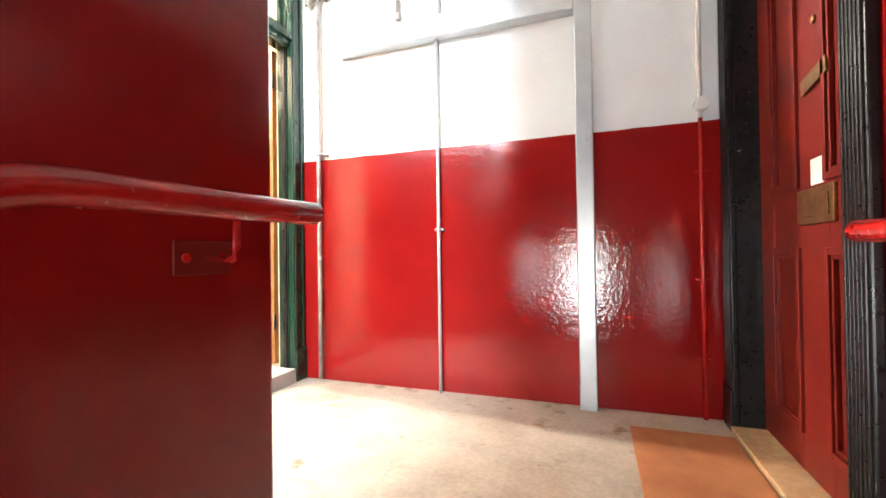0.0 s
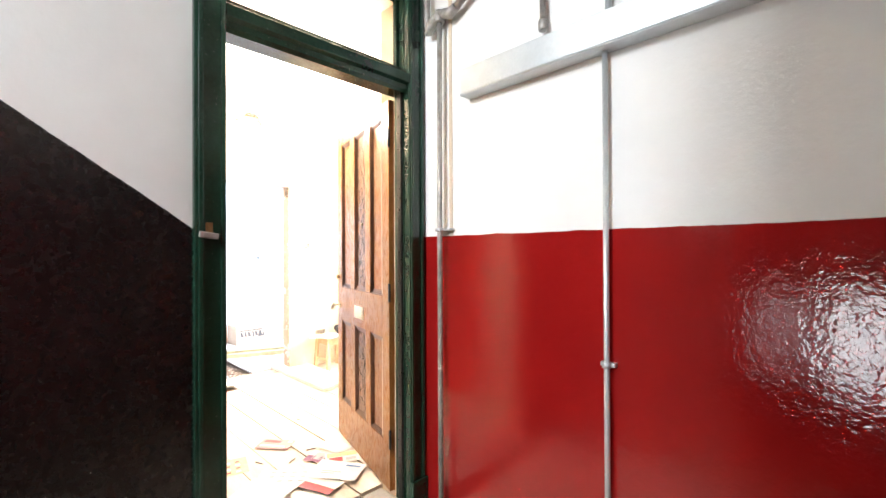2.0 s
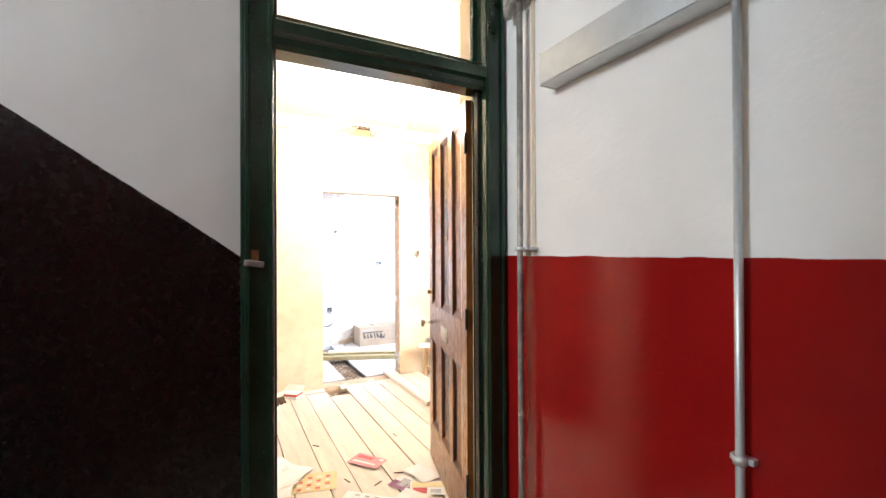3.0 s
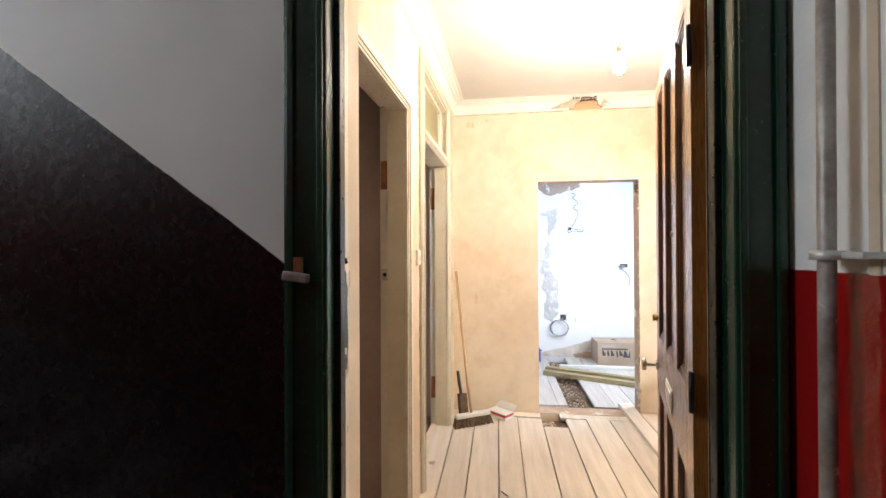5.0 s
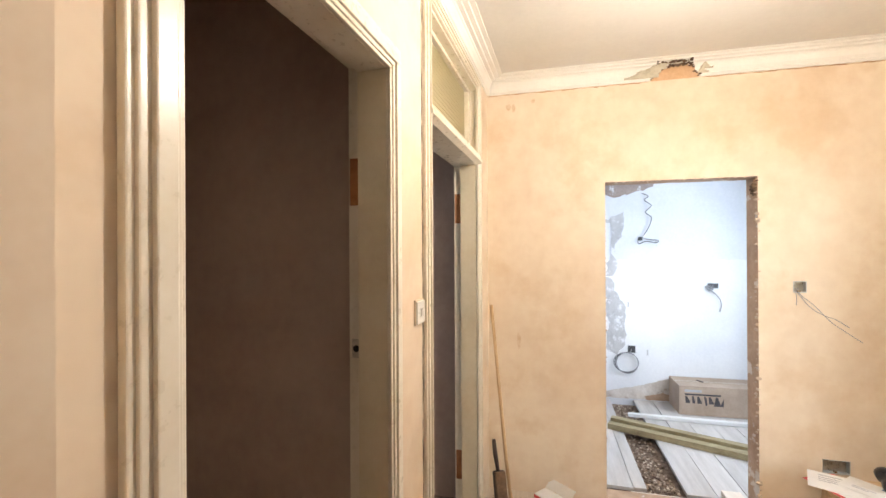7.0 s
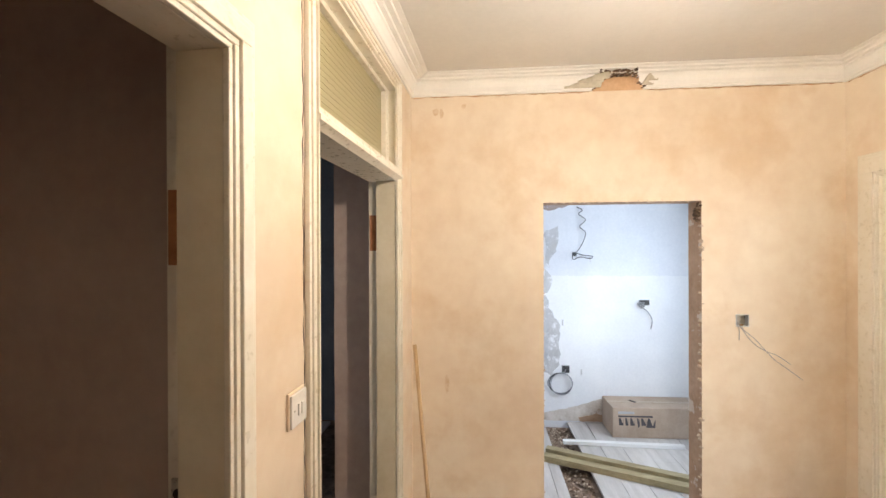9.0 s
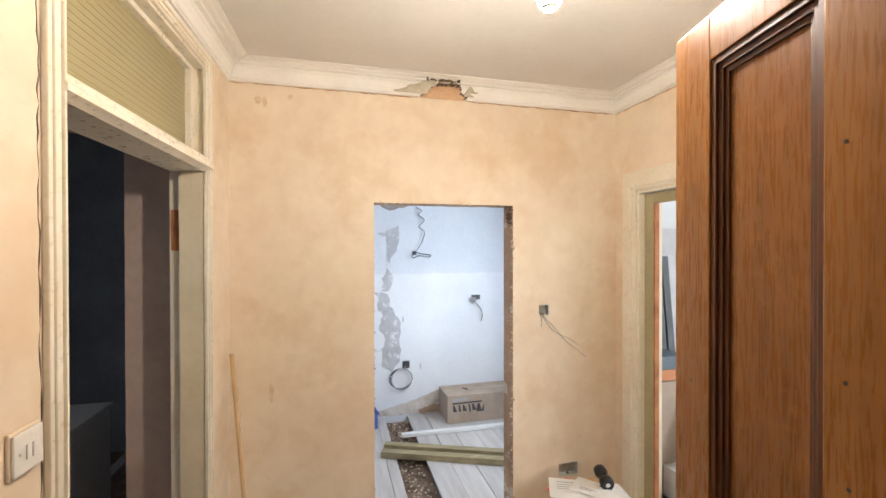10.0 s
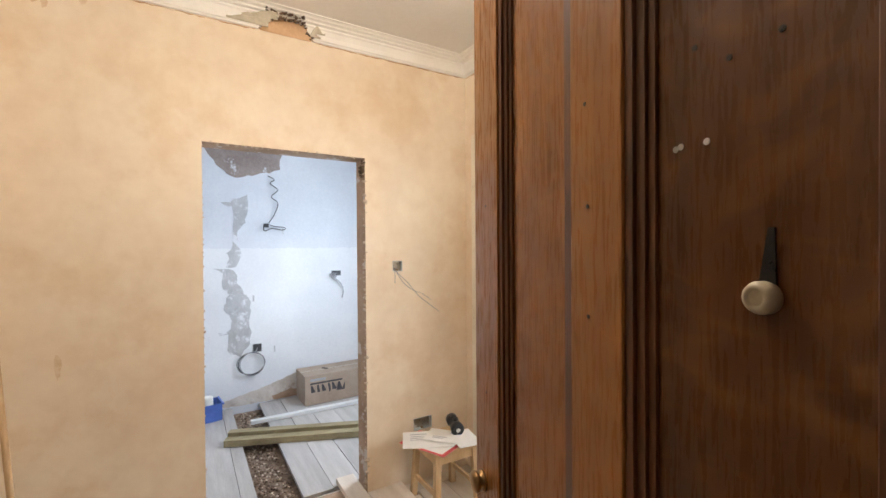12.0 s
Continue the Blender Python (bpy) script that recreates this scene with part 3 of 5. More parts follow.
structure("threshold", box(-2.07, -1.80, 1.185, 2.085, LAND, -0.012, bevel=0.008), step_mat, "worn pale stone door sill", "threshold")

# ---- entrance door leaf, standing open into the hall ----
HINGE, TIP = Vector((-1.965, 2.065, 0)), Vector((-2.868, 2.298, 0))
LEAF = Matrix.Translation(HINGE) @ Matrix.Rotation(math.atan2(TIP.y - HINGE.y, TIP.x - HINGE.x), 4, "Z")
# leaf space: x from hinge to lock edge, y 0 is the face seen from the landing, -y into the leaf


def leaf_box(x0, x1, y0, y1, z0, z1, bevel=0.002):
    return box(x0, x1, y0, y1, z0, z1, LEAF, bevel)


def panel_door(door, put, width, height, cols, rows, thick, mats, z0=0.012):
    """Stiles, rails, muntins, recessed panels and their mouldings; put() maps the leaf's own space."""
    pale, panel_ms, mould_m = mats
    part("stile", put(0, cols[0][0], -thick, 0, z0, height), pale, door)
    part("stile", put(cols[-1][1], width, -thick, 0, z0, height), pale, door)
    zs = [z0, *[z for r in rows for z in r], height]
    for a, b in zip(zs[::2], zs[1::2]):
        part("rail", put(cols[0][0], cols[-1][1], -thick, 0, a, b), pale, door)
    for (a, b), (c, d) in zip(cols, cols[1:]):
        for p, q in rows:
            part("muntin", put(b, c, -thick, 0, p, q), pale, door)
    for (a, b), panel_m in zip(cols, panel_ms):
        for p, q in rows:
            part("panel", put(a, b, -thick + 0.012, -0.014, p, q, 0), panel_m, door)
            for w0, w1, deep in ((0.0, 0.010, -0.003), (0.010, 0.020, -0.007), (0.020, 0.028, -0.0105)):
                part("moulding", put(a + w0, a + w1, -0.014, deep, p + w0, q - w0, 0.001), mould_m, door)
                part("moulding", put(b - w1, b - w0, -0.014, deep, p + w0, q - w0, 0.001), mould_m, door)
                part("moulding", put(a + w1, b - w1, -0.014, deep, p + w0, p + w1, 0.001), mould_m, door)
                part("moulding", put(a + w1, b - w1, -0.014, deep, q - w1, q - w0, 0.001), mould_m, door)


front_door = thing("entrance_door", HINGE, "brown stained six-panel wooden entrance door standing open", "door", kind="structure")
COLS, ROWS6 = [(0.093, 0.285), (0.365, 0.568), (0.648, 0.840)], [(0.27, 0.84), (1.076, 2.095)]
# The middle column takes the darkened oak, its shade being in the colour.
panel_door(front_door, leaf_box, 0.9326, 2.165, COLS, ROWS6, 0.044, (oak_pale_mat, (oak_mat, oak_shaded_mat, oak_mat), oak_dark_mat))


# ---- floorboards ----
random.seed(4)
y = 1.05
while y < 3.54:
    w = min(random.uniform(0.155, 0.205), 3.55 - y)
    x = -2.08
    end = -4.62 + random.uniform(-0.03, 0.03)
    if 1.94 < y + w / 2 < 2.10:
        end = -4.43
    joint = random.uniform(-3.6, -2.5)
    for a, b in (((joint, x), (end, joint)) if random.random() < 0.22 else ((end, x),)):
        floorboard(sub_hall, board_mat, a, b, y, y + w, random.uniform(-0.004, 0.002), random.uniform(-0.6, 0.6))
    y += w + random.choice((0.002, 0.003, 0.004, 0.007, 0.011))
for a, b in ((1.17, 1.95), (2.12, 2.75), (2.82, 3.55)):
    part("floorboard", box(-4.90, -4.64, a, b, -0.022, -0.006), board_mat, sub_hall)
y = 1.19
GAP = (2.23, 2.47)
while y < 3.79:
    w = 0.19
    if y + w > GAP[0] > y:
        w = GAP[0] - y
    w = min(w, 3.795 - y)
    if not (GAP[0] - 0.01 <= y < GAP[1] - 0.01):
        j = random.uniform(-6.0, -5.6)
        for a, b in ((-6.77, j), (j, -4.92 - random.uniform(0, 0.05))):
            floorboard(sub_kitchen, kboard_mat, a, b, y, y + w, random.uniform(-0.003, 0.002), random.uniform(-0.4, 0.4))
        y += w + random.choice((0.0, 0.002))
    else:
        y = GAP[1]
y = 3.68
while y < 6.2:
    floorboard(sub_store, kboard_mat, -5.39 if y > 3.92 else -4.72, -2.01, y, y + 0.19, 0.0)
    y += 0.194

# ---- cornice round the hall ----
CORN = [(0.0, 2.70), (0.012, 2.70), (0.014, 2.707), (0.020, 2.712), (0.024, 2.735), (0.034, 2.762), (0.040, 2.768), (0.041, 2.777), (0.062, 2.779), (0.066, 2.787), (0.090, 2.789), (0.094, 2.795), (0.12, 2.796), (0.12, 2.80), (0.0, 2.80)]


def cornice(bm, axis, wall_at, out, a, b, cut_a=True, cut_b=True):
    """One run of the profile along a wall, mitred at its ends."""
    rows = []
    for end, cut, sign in ((a, cut_a, 1), (b, cut_b, -1)):
        row = []
        for u, z in CORN:
            w = end + (sign * u if cut else 0)
            row.append(bm.verts.new((w, wall_at + out * u, z) if axis == "x" else (wall_at + out * u, w, z)))
        rows.append(row)
    n = len(CORN)
    for i in range(n):
        bm.faces.new((rows[0][i], rows[0][(i + 1) % n], rows[1][(i + 1) % n], rows[1][i]))
    bm.faces.new(rows[0])
    bm.faces.new(rows[1][::-1])


bm = bmesh.new()
cornice(bm, "x", 3.55, -1, -4.73, -2.07)
cornice(bm, "y", -2.07, -1, 1.07, 3.55)
cornice(bm, "y", -4.73, 1, 1.18, 2.215, True, False)
cornice(bm, "y", -4.73, 1, 2.50, 3.55, False, True)
bmesh.ops.recalc_face_normals(bm, faces=bm.faces)
bm2 = bmesh.new()
cornice(bm2, "x", 1.17, 1, -4.73, -2.07)
bmesh.ops.recalc_face_normals(bm2, faces=bm2.faces)
structure("cornice_south", bm2, cornice_mat, "off-white stepped plaster cornice", "cornice").matrix_basis = SKEW
structure("cornice", bm, cornice_mat, "off-white stepped plaster cornice with a broken gap", "cornice")

# the torn, rusty line where the wall's old lining ended under the cornice
rnd = random.Random(41)
for axis, a, b in (("y", 1.19, 2.20), ("y", 2.52, 3.53), ("x", -4.71, -2.1)):
    n = int((b - a) / 0.025)
    line = [(-4.729, a + (b - a) * k / n, 2.695 + rnd.uniform(-0.003, 0.003)) if axis == "y" else (a + (b - a) * k / n, 3.549, 2.695 + rnd.uniform(-0.003, 0.003)) for k in range(n + 1)]
    structure("cornice_joint", tube(line, [rnd.choice((0.0008, 0.0015, 0.002, 0.0032)) for _ in line], 6), rust_mat, "rusty torn line under the cornice", "trim")


def lumps(bm, count, centre, spread, size, seed):
    """Broken angular crumbs."""
    rnd = random.Random(seed)
    for _ in range(count):
        c = Vector(centre) + Vector([rnd.uniform(-s, s) for s in spread])
        out = bmesh.ops.create_icosphere(bm, subdivisions=1, radius=rnd.uniform(*size))
        for v in out["verts"]:
            v.co = Vector((v.co.x * rnd.uniform(0.6, 1.4), v.co.y * rnd.uniform(0.6, 1.4), v.co.z * rnd.uniform(0.5, 1.0))) + c


bare_mat = surface("raw orange plaster", (0.60, 0.37, 0.20), (0.74, 0.50, 0.30), 0.85, 12, 60, 0.5, 0.003)
hole = thing("cornice_damage", (-4.70, 2.36, 2.74), "broken cornice with torn plaster and a dark crack", "damage", kind="structure")
bm = bmesh.new()
crack = []
GAP0, GAP1, SLICES = 2.215, 2.50, 24
rnd = random.Random(17)
for k in range(SLICES):
    a, b = GAP0 + (GAP1 - GAP0) * k / SLICES, GAP0 + (GAP1 - GAP0) * (k + 1) / SLICES
    f = (k + 0.5) / SLICES
    cut = 2.704 + 0.074 * min(1, 3.4 * f, 5.0 * (1 - f)) + rnd.uniform(-0.008, 0.004)
    crack.append(((a + b) / 2, cut))
    rows = [[bm.verts.new((-4.729 + (u if zz <= 0.5 else u), w, max(zz, cut))) for u, zz in CORN[1:-1]] for w in (a, b)]
    for q in range(len(rows[0]) - 1):
        bm.faces.new((rows[0][q], rows[0][q + 1], rows[1][q + 1], rows[1][q]))
part("broken_cornice", bm, cornice_mat, hole, "remaining upper ledge of the cornice")
bm = bmesh.new()
for k, (y, z) in enumerate(crack):
    lumps(bm, 3, (-4.712 + 0.4 * max(0, z - 2.73), y, z - 0.001), (0.014, 0.007, 0.003), (0.003, 0.008), 500 + k)
part("bare_plaster", box(-4.7295, -4.727, 2.222, 2.493, 2.698, 2.785), bare_mat, hole, "raw orange plaster behind the break")
part("crack", bm, brick_mat, hole, "dark crack along the torn plaster")
bm = bmesh.new()
lumps(bm, 46, (-4.650, 2.34, 2.779), (0.016, 0.10, 0.004), (0.004, 0.010), 12)
lumps(bm, 40, (-4.688, 2.36, 2.772), (0.008, 0.09, 0.006), (0.004, 0.009), 13)
part("soot", bm, brick_mat, hole, "sooty broken edge")
bm = bmesh.new()
for y0, y1, low, k in ((2.06, 2.26, 2.712, 0), (2.13, 2.27, 2.735, 1), (2.19, 2.30, 2.750, 2), (2.49, 2.56, 2.735, 3), (2.48, 2.54, 2.715, 4)):
    n = 10
    rows = []
    for q in range(n + 1):
        f = q / n
        y = y0 + (y1 - y0) * f
        tall = 0.022 * math.sin(math.pi * min(1, f * (0.62 if k < 3 else 1.5))) + rnd.uniform(0, 0.006)
        u = 0.010 + max(0.0, low - 2.70) * 0.65
        rows.append([bm.verts.new((-4.729 + u + d, y, low + h)) for d, h in ((0.012, 0), (0.016 + tall * 0.75, tall), (0.010 + tall * 0.75, tall + 0.004), (0.004, 0))])
    for p, q in zip(rows, rows[1:]):
        for e in range(4):
            bm.faces.new((p[e], p[(e + 1) % 4], q[(e + 1) % 4], q[e]))
part("torn_paper", bm, torn_mat, hole, "greyish torn lining paper")

# ragged plaster round the rough opening
ragged = thing("opening_edge", (-4.73, 2.38, 0), "ragged broken plaster edge of the rough opening", "trim", kind="structure")
bm = bmesh.new()
for k in range(60):
    lumps(bm, 1, (-4.745, 2.811, 0.04 + k * 0.0342), (0.012, 0.006, 0.014), (0.007, 0.017), 100 + k)
part("edge", bm, edge_mat, ragged)
bm = bmesh.new()
for k in range(60):
    lumps(bm, 1, (-4.742, 1.943, 0.04 + k * 0.0342), (0.008, 0.004, 0.012), (0.004, 0.010), 200 + k)
part("edge", bm, edge_mat, ragged)
bm = bmesh.new()
for k in range(46):
    lumps(bm, 1, (-4.745, 1.945 + k * 0.0191, 2.073), (0.010, 0.012, 0.005), (0.005, 0.013), 300 + k)
part("edge", bm, edge_mat, ragged)
bm = bmesh.new()
lumps(bm, 22, (-4.765, 2.803, 2.01), (0.03, 0.004, 0.05), (0.006, 0.014), 31)
part("knot_of_brick", bm, brick_mat, ragged, "dark broken brick corner")

# ---- doorways of the hall's south side ----


def architrave(parent, x0, x1, top, y, out, w=0.085, mat=None, foot=0.0):
    """Stepped moulded boards round an opening from x0 to x1, on a wall face at y; out is +1 or -1 for the side it faces."""
    mat = mat or cream_mat
    steps = ((0.0, w, 0.016), (0.010, w - 0.012, 0.022), (0.022, w - 0.03, 0.030))
    for a, b, d in steps:
        ya, yb = sorted((y + out * 0.001, y + out * d))
        part("architrave_board", box(x0 - b, x0 - a, ya, yb, foot, top + a, bevel=0.003), mat, parent)
        part("architrave_board", box(x1 + a, x1 + b, ya, yb, foot, top + a, bevel=0.003), mat, parent)
        part("architrave_board", box(x0 - b, x1 + b, ya, yb, top + a, top + b, bevel=0.003), mat, parent)


d1 = thing("door_frame", (-2.615, 1.08, 0), "old cream gloss door lining with no door hung in it", "door frame", kind="structure")
for x, s in ((-2.235, -1), (-3.065, 1)):
    part("lining", box(x, x + s * 0.022, 1.026, 1.172, 0, 2.22), cream_mat, d1)
    part("stop", box(x + s * 0.022, x + s * 0.055, 1.075, 1.171, 0, 2.19), stop_mat, d1, "brownish cream door stop")
part("lining", box(-3.043, -2.257, 1.026, 1.172, 2.22, 2.24), cream_mat, d1)
part("stop", box(-3.010, -2.290, 1.075, 1.171, 2.19, 2.22), cream_mat, d1)
architrave(d1, -3.008, -2.29, 2.19, 1.17, 1)
part("hinge_recess", box(-3.0435, -3.041, 1.03, 1.070, 1.78, 1.93), raw_wood_mat, d1, "raw wood hinge recess")
latch = part("latch_plate", box(-3.0435, -3.039, 1.036, 1.066, 1.295, 1.355, bevel=0.001), steel_mat, d1)
part("latch_hole", lathe([(0.011, -3.0395), (0.011, -3.0375)], (0, 1.051, 1.325), "x", 14), black_mat, latch)

d2 = thing("door_frame", (-3.83, 1.08, 0), "old cream gloss door lining with an obscured fanlight", "door frame", kind="structure")
for x, s in ((-3.353, -1), (-4.392, 1)):
    part("lining", box(x, x + s * 0.022, 1.024, 1.172, 0, 2.64), cream_mat, d2)
    part("stop", box(x + s * 0.022, x + s * 0.052, 1.072, 1.168, 0, 2.15), stop_mat, d2, "brownish cream door stop")
part("lining", box(-4.37, -3.375, 1.024, 1.172, 2.61, 2.64), cream_mat, d2)
TR2 = [(1.03, 2.15), (1.175, 2.15), (1.19, 2.158), (1.205, 2.165), (1.205, 2.18), (1.195, 2.19), (1.195, 2.205), (1.18, 2.215), (1.165, 2.225), (1.03, 2.225)]
part("transom", prism(TR2, "x", -4.37, -3.375), cream_mat, d2)
for a, b in ((-4.37, -4.322), (-3.423, -3.375)):
    part("fanlight_bead", box(a, b, 1.09, 1.13, 2.225, 2.61, bevel=0.003), cream_mat, d2)
part("fanlight_bead", box(-4.322, -3.423, 1.09, 1.13, 2.59, 2.61, bevel=0.003), cream_mat, d2)
part("fanlight_bead", box(-4.322, -3.423, 1.09, 1.13, 2.225, 2.243, bevel=0.003), cream_mat, d2)
bm = bmesh.new()
for k in range(32):
    z = 2.243 + k * 0.01084
    add_box(bm, -4.322, -3.423, 1.098, 1.104 + 0.0012 * (k % 2), z, z + 0.01084)
part("fanlight_pane", bm, reeded_mat, d2, "obscured yellowish glass")
architrave(d2, -4.34, -3.405, 2.62, 1.17, 1, 0.06)
part("hinge_recess", box(-4.3705, -4.368, 1.030, 1.068, 1.80, 1.98), raw_wood_mat, d2, "torn hinge recess")
part("hinge_recess", box(-4.3705, -4.368, 1.030, 1.068, 0.22, 0.40), raw_wood_mat, d2, "torn hinge recess")
rnd = random.Random(23)
GAPS = [(-3.339 + rnd.uniform(-0.004, 0.004), 1.1705, 0.2 + 0.03 * k) for k in range(82)]
crack = solid("crack_filler", tube(GAPS, [rnd.choice((0.0004, 0.0008, 0.0012, 0.002)) for _ in GAPS], 6), dark_wood_mat, "dark crack between plaster and architrave", "crack", kind="structure")

for ob in (d1, d2, crack):
    ob.matrix_basis = SKEW @ ob.matrix_basis

# ---- glazed door to the store room ----
d3 = thing("door_frame", (-4.08, 3.56, 0), "cream door frame on the hall's plaster wall", "door frame", kind="structure")
architrave(d3, -4.52, -3.66, 2.16, 3.55, -1, 0.12)
for x, s in ((-4.52, 1), (-3.66, -1)):
    part("lining", box(x, x + s * 0.02, 3.548, 3.675, 0, 2.16), cream_mat, d3)
part("lining", box(-4.50, -3.68, 3.548, 3.675, 2.14, 2.16), cream_mat, d3)
glazed = thing("glazed_door", (-4.08, 3.58, 0), "olive painted door with its glass removed", "door", kind="structure")
part("stile", box(-4.498, -4.425, 3.585, 3.625, 0.01, 2.135, bevel=0.003), olive_mat, glazed)
part("stile", box(-3.775, -3.682, 3.585, 3.625, 0.01, 2.135, bevel=0.003), olive_mat, glazed)
part("rail", box(-4.425, -3.775, 3.585, 3.625, 2.075, 2.135, bevel=0.003), olive_mat, glazed)
part("rail", box(-4.425, -3.775, 3.585, 3.625, 0.01, 0.20, bevel=0.003), olive_mat, glazed)
part("torn_rebate", box(-4.425, -4.414, 3.59, 3.62, 0.20, 2.075), raw_wood_mat, glazed, "torn reddish glazing rebate")

# ---- fittings of the entrance door ----


def leaf_lathe(name, profile, u, z, mat, parent, label="", off=0.0):
    """Turned fitting standing out from the leaf's face."""
    bm = lathe(profile, (0, 0, 0), "y")
    bm.transform(LEAF @ Matrix.Translation((u, off, z)))
    return part(name, bm, mat, parent, label)


handle = leaf_lathe("rose", [(0.022, 0.0), (0.022, 0.006), (0.012, 0.009)], 0.895, 0.94, steel_mat, front_door, "round metal rose")
leaf_lathe("spindle", [(0.007, 0.006), (0.007, 0.045)], 0.895, 0.94, steel_mat, handle)
leaf_lathe("knob", [(0.010, 0.044), (0.027, 0.047), (0.029, 0.050), (0.029, 0.062), (0.026, 0.066), (0.010, 0.067)], 0.895, 0.94, steel_mat, handle, "worn metal knob")
leaf_lathe("latch_knob", [(0.017, 0.0), (0.017, 0.004), (0.010, 0.006), (0.016, 0.010), (0.017, 0.015), (0.013, 0.019), (0.005, 0.020)], 0.902, 1.148, brass_mat, front_door, "worn metal night latch knob")
plate = part("letter_plate", leaf_box(0.40, 0.565, 0.0, 0.004, 0.895, 0.975, 0.0015), paper_mat, front_door, "white letter plate")
part("flap", leaf_box(0.415, 0.545, 0.004, 0.007, 0.915, 0.965, 0.001), white_plastic_mat, plate)
leaf_lathe("bell_push", [(0.0108, 0.0), (0.0108, 0.006), (0.0095, 0.009), (0.006, 0.011), (0.005, 0.009)], 0.451, 1.503, aged_plastic_mat, front_door, "old yellowed round bell push", -0.0138)
part("knocker_mark", prism([(0.445, 1.548), (0.449, 1.548), (0.455, 1.512), (0.444, 1.512)], "y", -0.0145, -0.0125, LEAF), black_mat, front_door, "dark mark of a lost fitting")
for u, z in ((0.476, 1.667), (0.441, 1.670), (0.504, 1.686), (0.622, 1.92), (0.622, 1.68), (0.618, 1.576), (0.617, 1.465), (0.62, 1.20), (0.885, 1.6), (0.885, 1.3)):
    leaf_lathe("screw_hole", [(0.0022, -0.010), (0.0022, 0.0006)], u, z, black_mat, front_door, "", -0.0138 if 0.38 < u < 0.55 else 0.0)
for u, z in ((0.494, 1.613), (0.517, 1.614), (0.522, 1.613)):
    leaf_lathe("paint_spot", [(0.003, -0.001), (0.0025, 0.0006)], u, z, paper_mat, front_door, "white paint spot", -0.0138)
for z in (0.25, 1.05, 1.90):
    part("hinge", lathe([(0.007, z), (0.007, z + 0.1)], (HINGE.x + 0.012, HINGE.y - 0.008, 0)), black_mat, front_door)

# ---- trunking, conduits and pipes on the red wall ----
tv = thing("cable_trunking", (0.065, 2.16, LAND), "tall galvanised steel cable trunking fixed to the red wall", "trunking")
part("channel", box(0.020, 0.110, 2.125, 2.199, LAND, 4.2, bevel=0.004), galv_mat, tv)
lid = part("lid", box(0.024, 0.106, 2.120, 2.125, LAND + 0.01, 4.2, bevel=0.002), galv_mat, tv)
for z in (0.35, 1.352, 2.35):
    part("screw", lathe([(0.009, 2.1165), (0.009, 2.121)], (0.080, 0, z), "y"), steel_mat, lid)
th = thing("cable_trunking", (-0.75, 2.16, 2.07), "horizontal galvanised steel cable trunking", "trunking")
part("channel", box(-1.475, 0.018, 2.118, 2.199, 2.072, 2.198, bevel=0.004), galv_mat, th)
part("end_cap", box(-1.482, -1.475, 2.116, 2.199, 2.070, 2.200, bevel=0.002), galv_mat, th)
part("lid", box(-1.472, 0.016, 2.113, 2.118, 2.076, 2.194, bevel=0.002), galv_mat, th)

cv = thing("conduit", (-0.796, 2.172, LAND), "thin grey steel conduit running down the red wall", "conduit")
part("tube", tube([(-0.796, 2.172, LAND), (-0.796, 2.172, 0.62), (-0.794, 2.172, 2.073)], 0.0105, 12), galv_mat, cv)
for z in (0.898,):
    saddle = part("saddle", box(-0.823, -0.766, 2.176, 2.198, z - 0.008, z + 0.008, bevel=0.003), galv_mat, cv)
    part("clip", lathe([(0.016, z - 0.011), (0.016, z + 0.011)], (-0.796, 2.172, 0)), galv_mat, saddle)
part("upper_tube", tube([(-0.78, 2.175, 2.198), (-0.78, 2.175, 3.2)], 0.012, 12), galv_mat, cv)

pv = thing("gas_pipe", (-1.655, 2.15, LAND), "old weathered grey pipe up the wall beside the door frame", "pipe")
part("tube", tube([(-1.655, 2.152, LAND + 0.02), (-1.655, 2.152, 1.4), (-1.650, 2.152, 2.52)], 0.0135, 14), old_pipe_mat, pv)
part("clamp", box(-1.69, -1.59, 2.158, 2.198, 1.432, 1.444, bevel=0.003), galv_mat, pv)
part("collar", lathe([(0.024, 1.43), (0.024, 1.446)], (-1.655, 2.152, 0)), galv_mat, pv)
part("collar", lathe([(0.026, 2.50), (0.028, 2.51), (0.028, 2.55), (0.024, 2.56)], (-1.650, 2.152, 0)), old_pipe_mat, pv)
part("tee", tube([(-1.735, 2.15, 2.47), (-1.715, 2.15, 2.50), (-1.68, 2.15, 2.535), (-1.62, 2.15, 2.535), (-1.575, 2.15, 2.52), (-1.53, 2.15, 2.535)], [0.02, 0.026, 0.024, 0.024, 0.028, 0.022], 12), old_pipe_mat, pv, "knobbly pipe joints")
part("branch", tube([(-1.53, 2.15, 2.535), (-1.30, 2.15, 2.66), (-1.0, 2.15, 2.82)], 0.019, 12), old_pipe_mat, pv)
part("riser", tube([(-1.735, 2.15, 2.47), (-1.74, 2.15, 2.6), (-1.74, 2.15, 3.3)], 0.017, 12), old_pipe_mat, pv)
part("paint_strip", box(-1.628, -1.607, 2.196, 2.2015, 1.405, 2.9), surface("buff unpainted strip", (0.55, 0.44, 0.32), (0.66, 0.55, 0.42), 0.8), pv, "buff unpainted strip beside the pipe")

stub = thing("conduit", (-1.055, 2.165, 2.24), "short grey conduit end hanging above the trunking", "conduit")
part("tube", tube([(-1.055, 2.168, 2.285), (-1.055, 2.168, 3.2)], 0.0125, 12), old_pipe_mat, stub)
part("coupling", lathe([(0.016, 2.245), (0.019, 2.25), (0.019, 2.285), (0.017, 2.29)], (-1.055, 2.168, 0)), old_pipe_mat, stub)

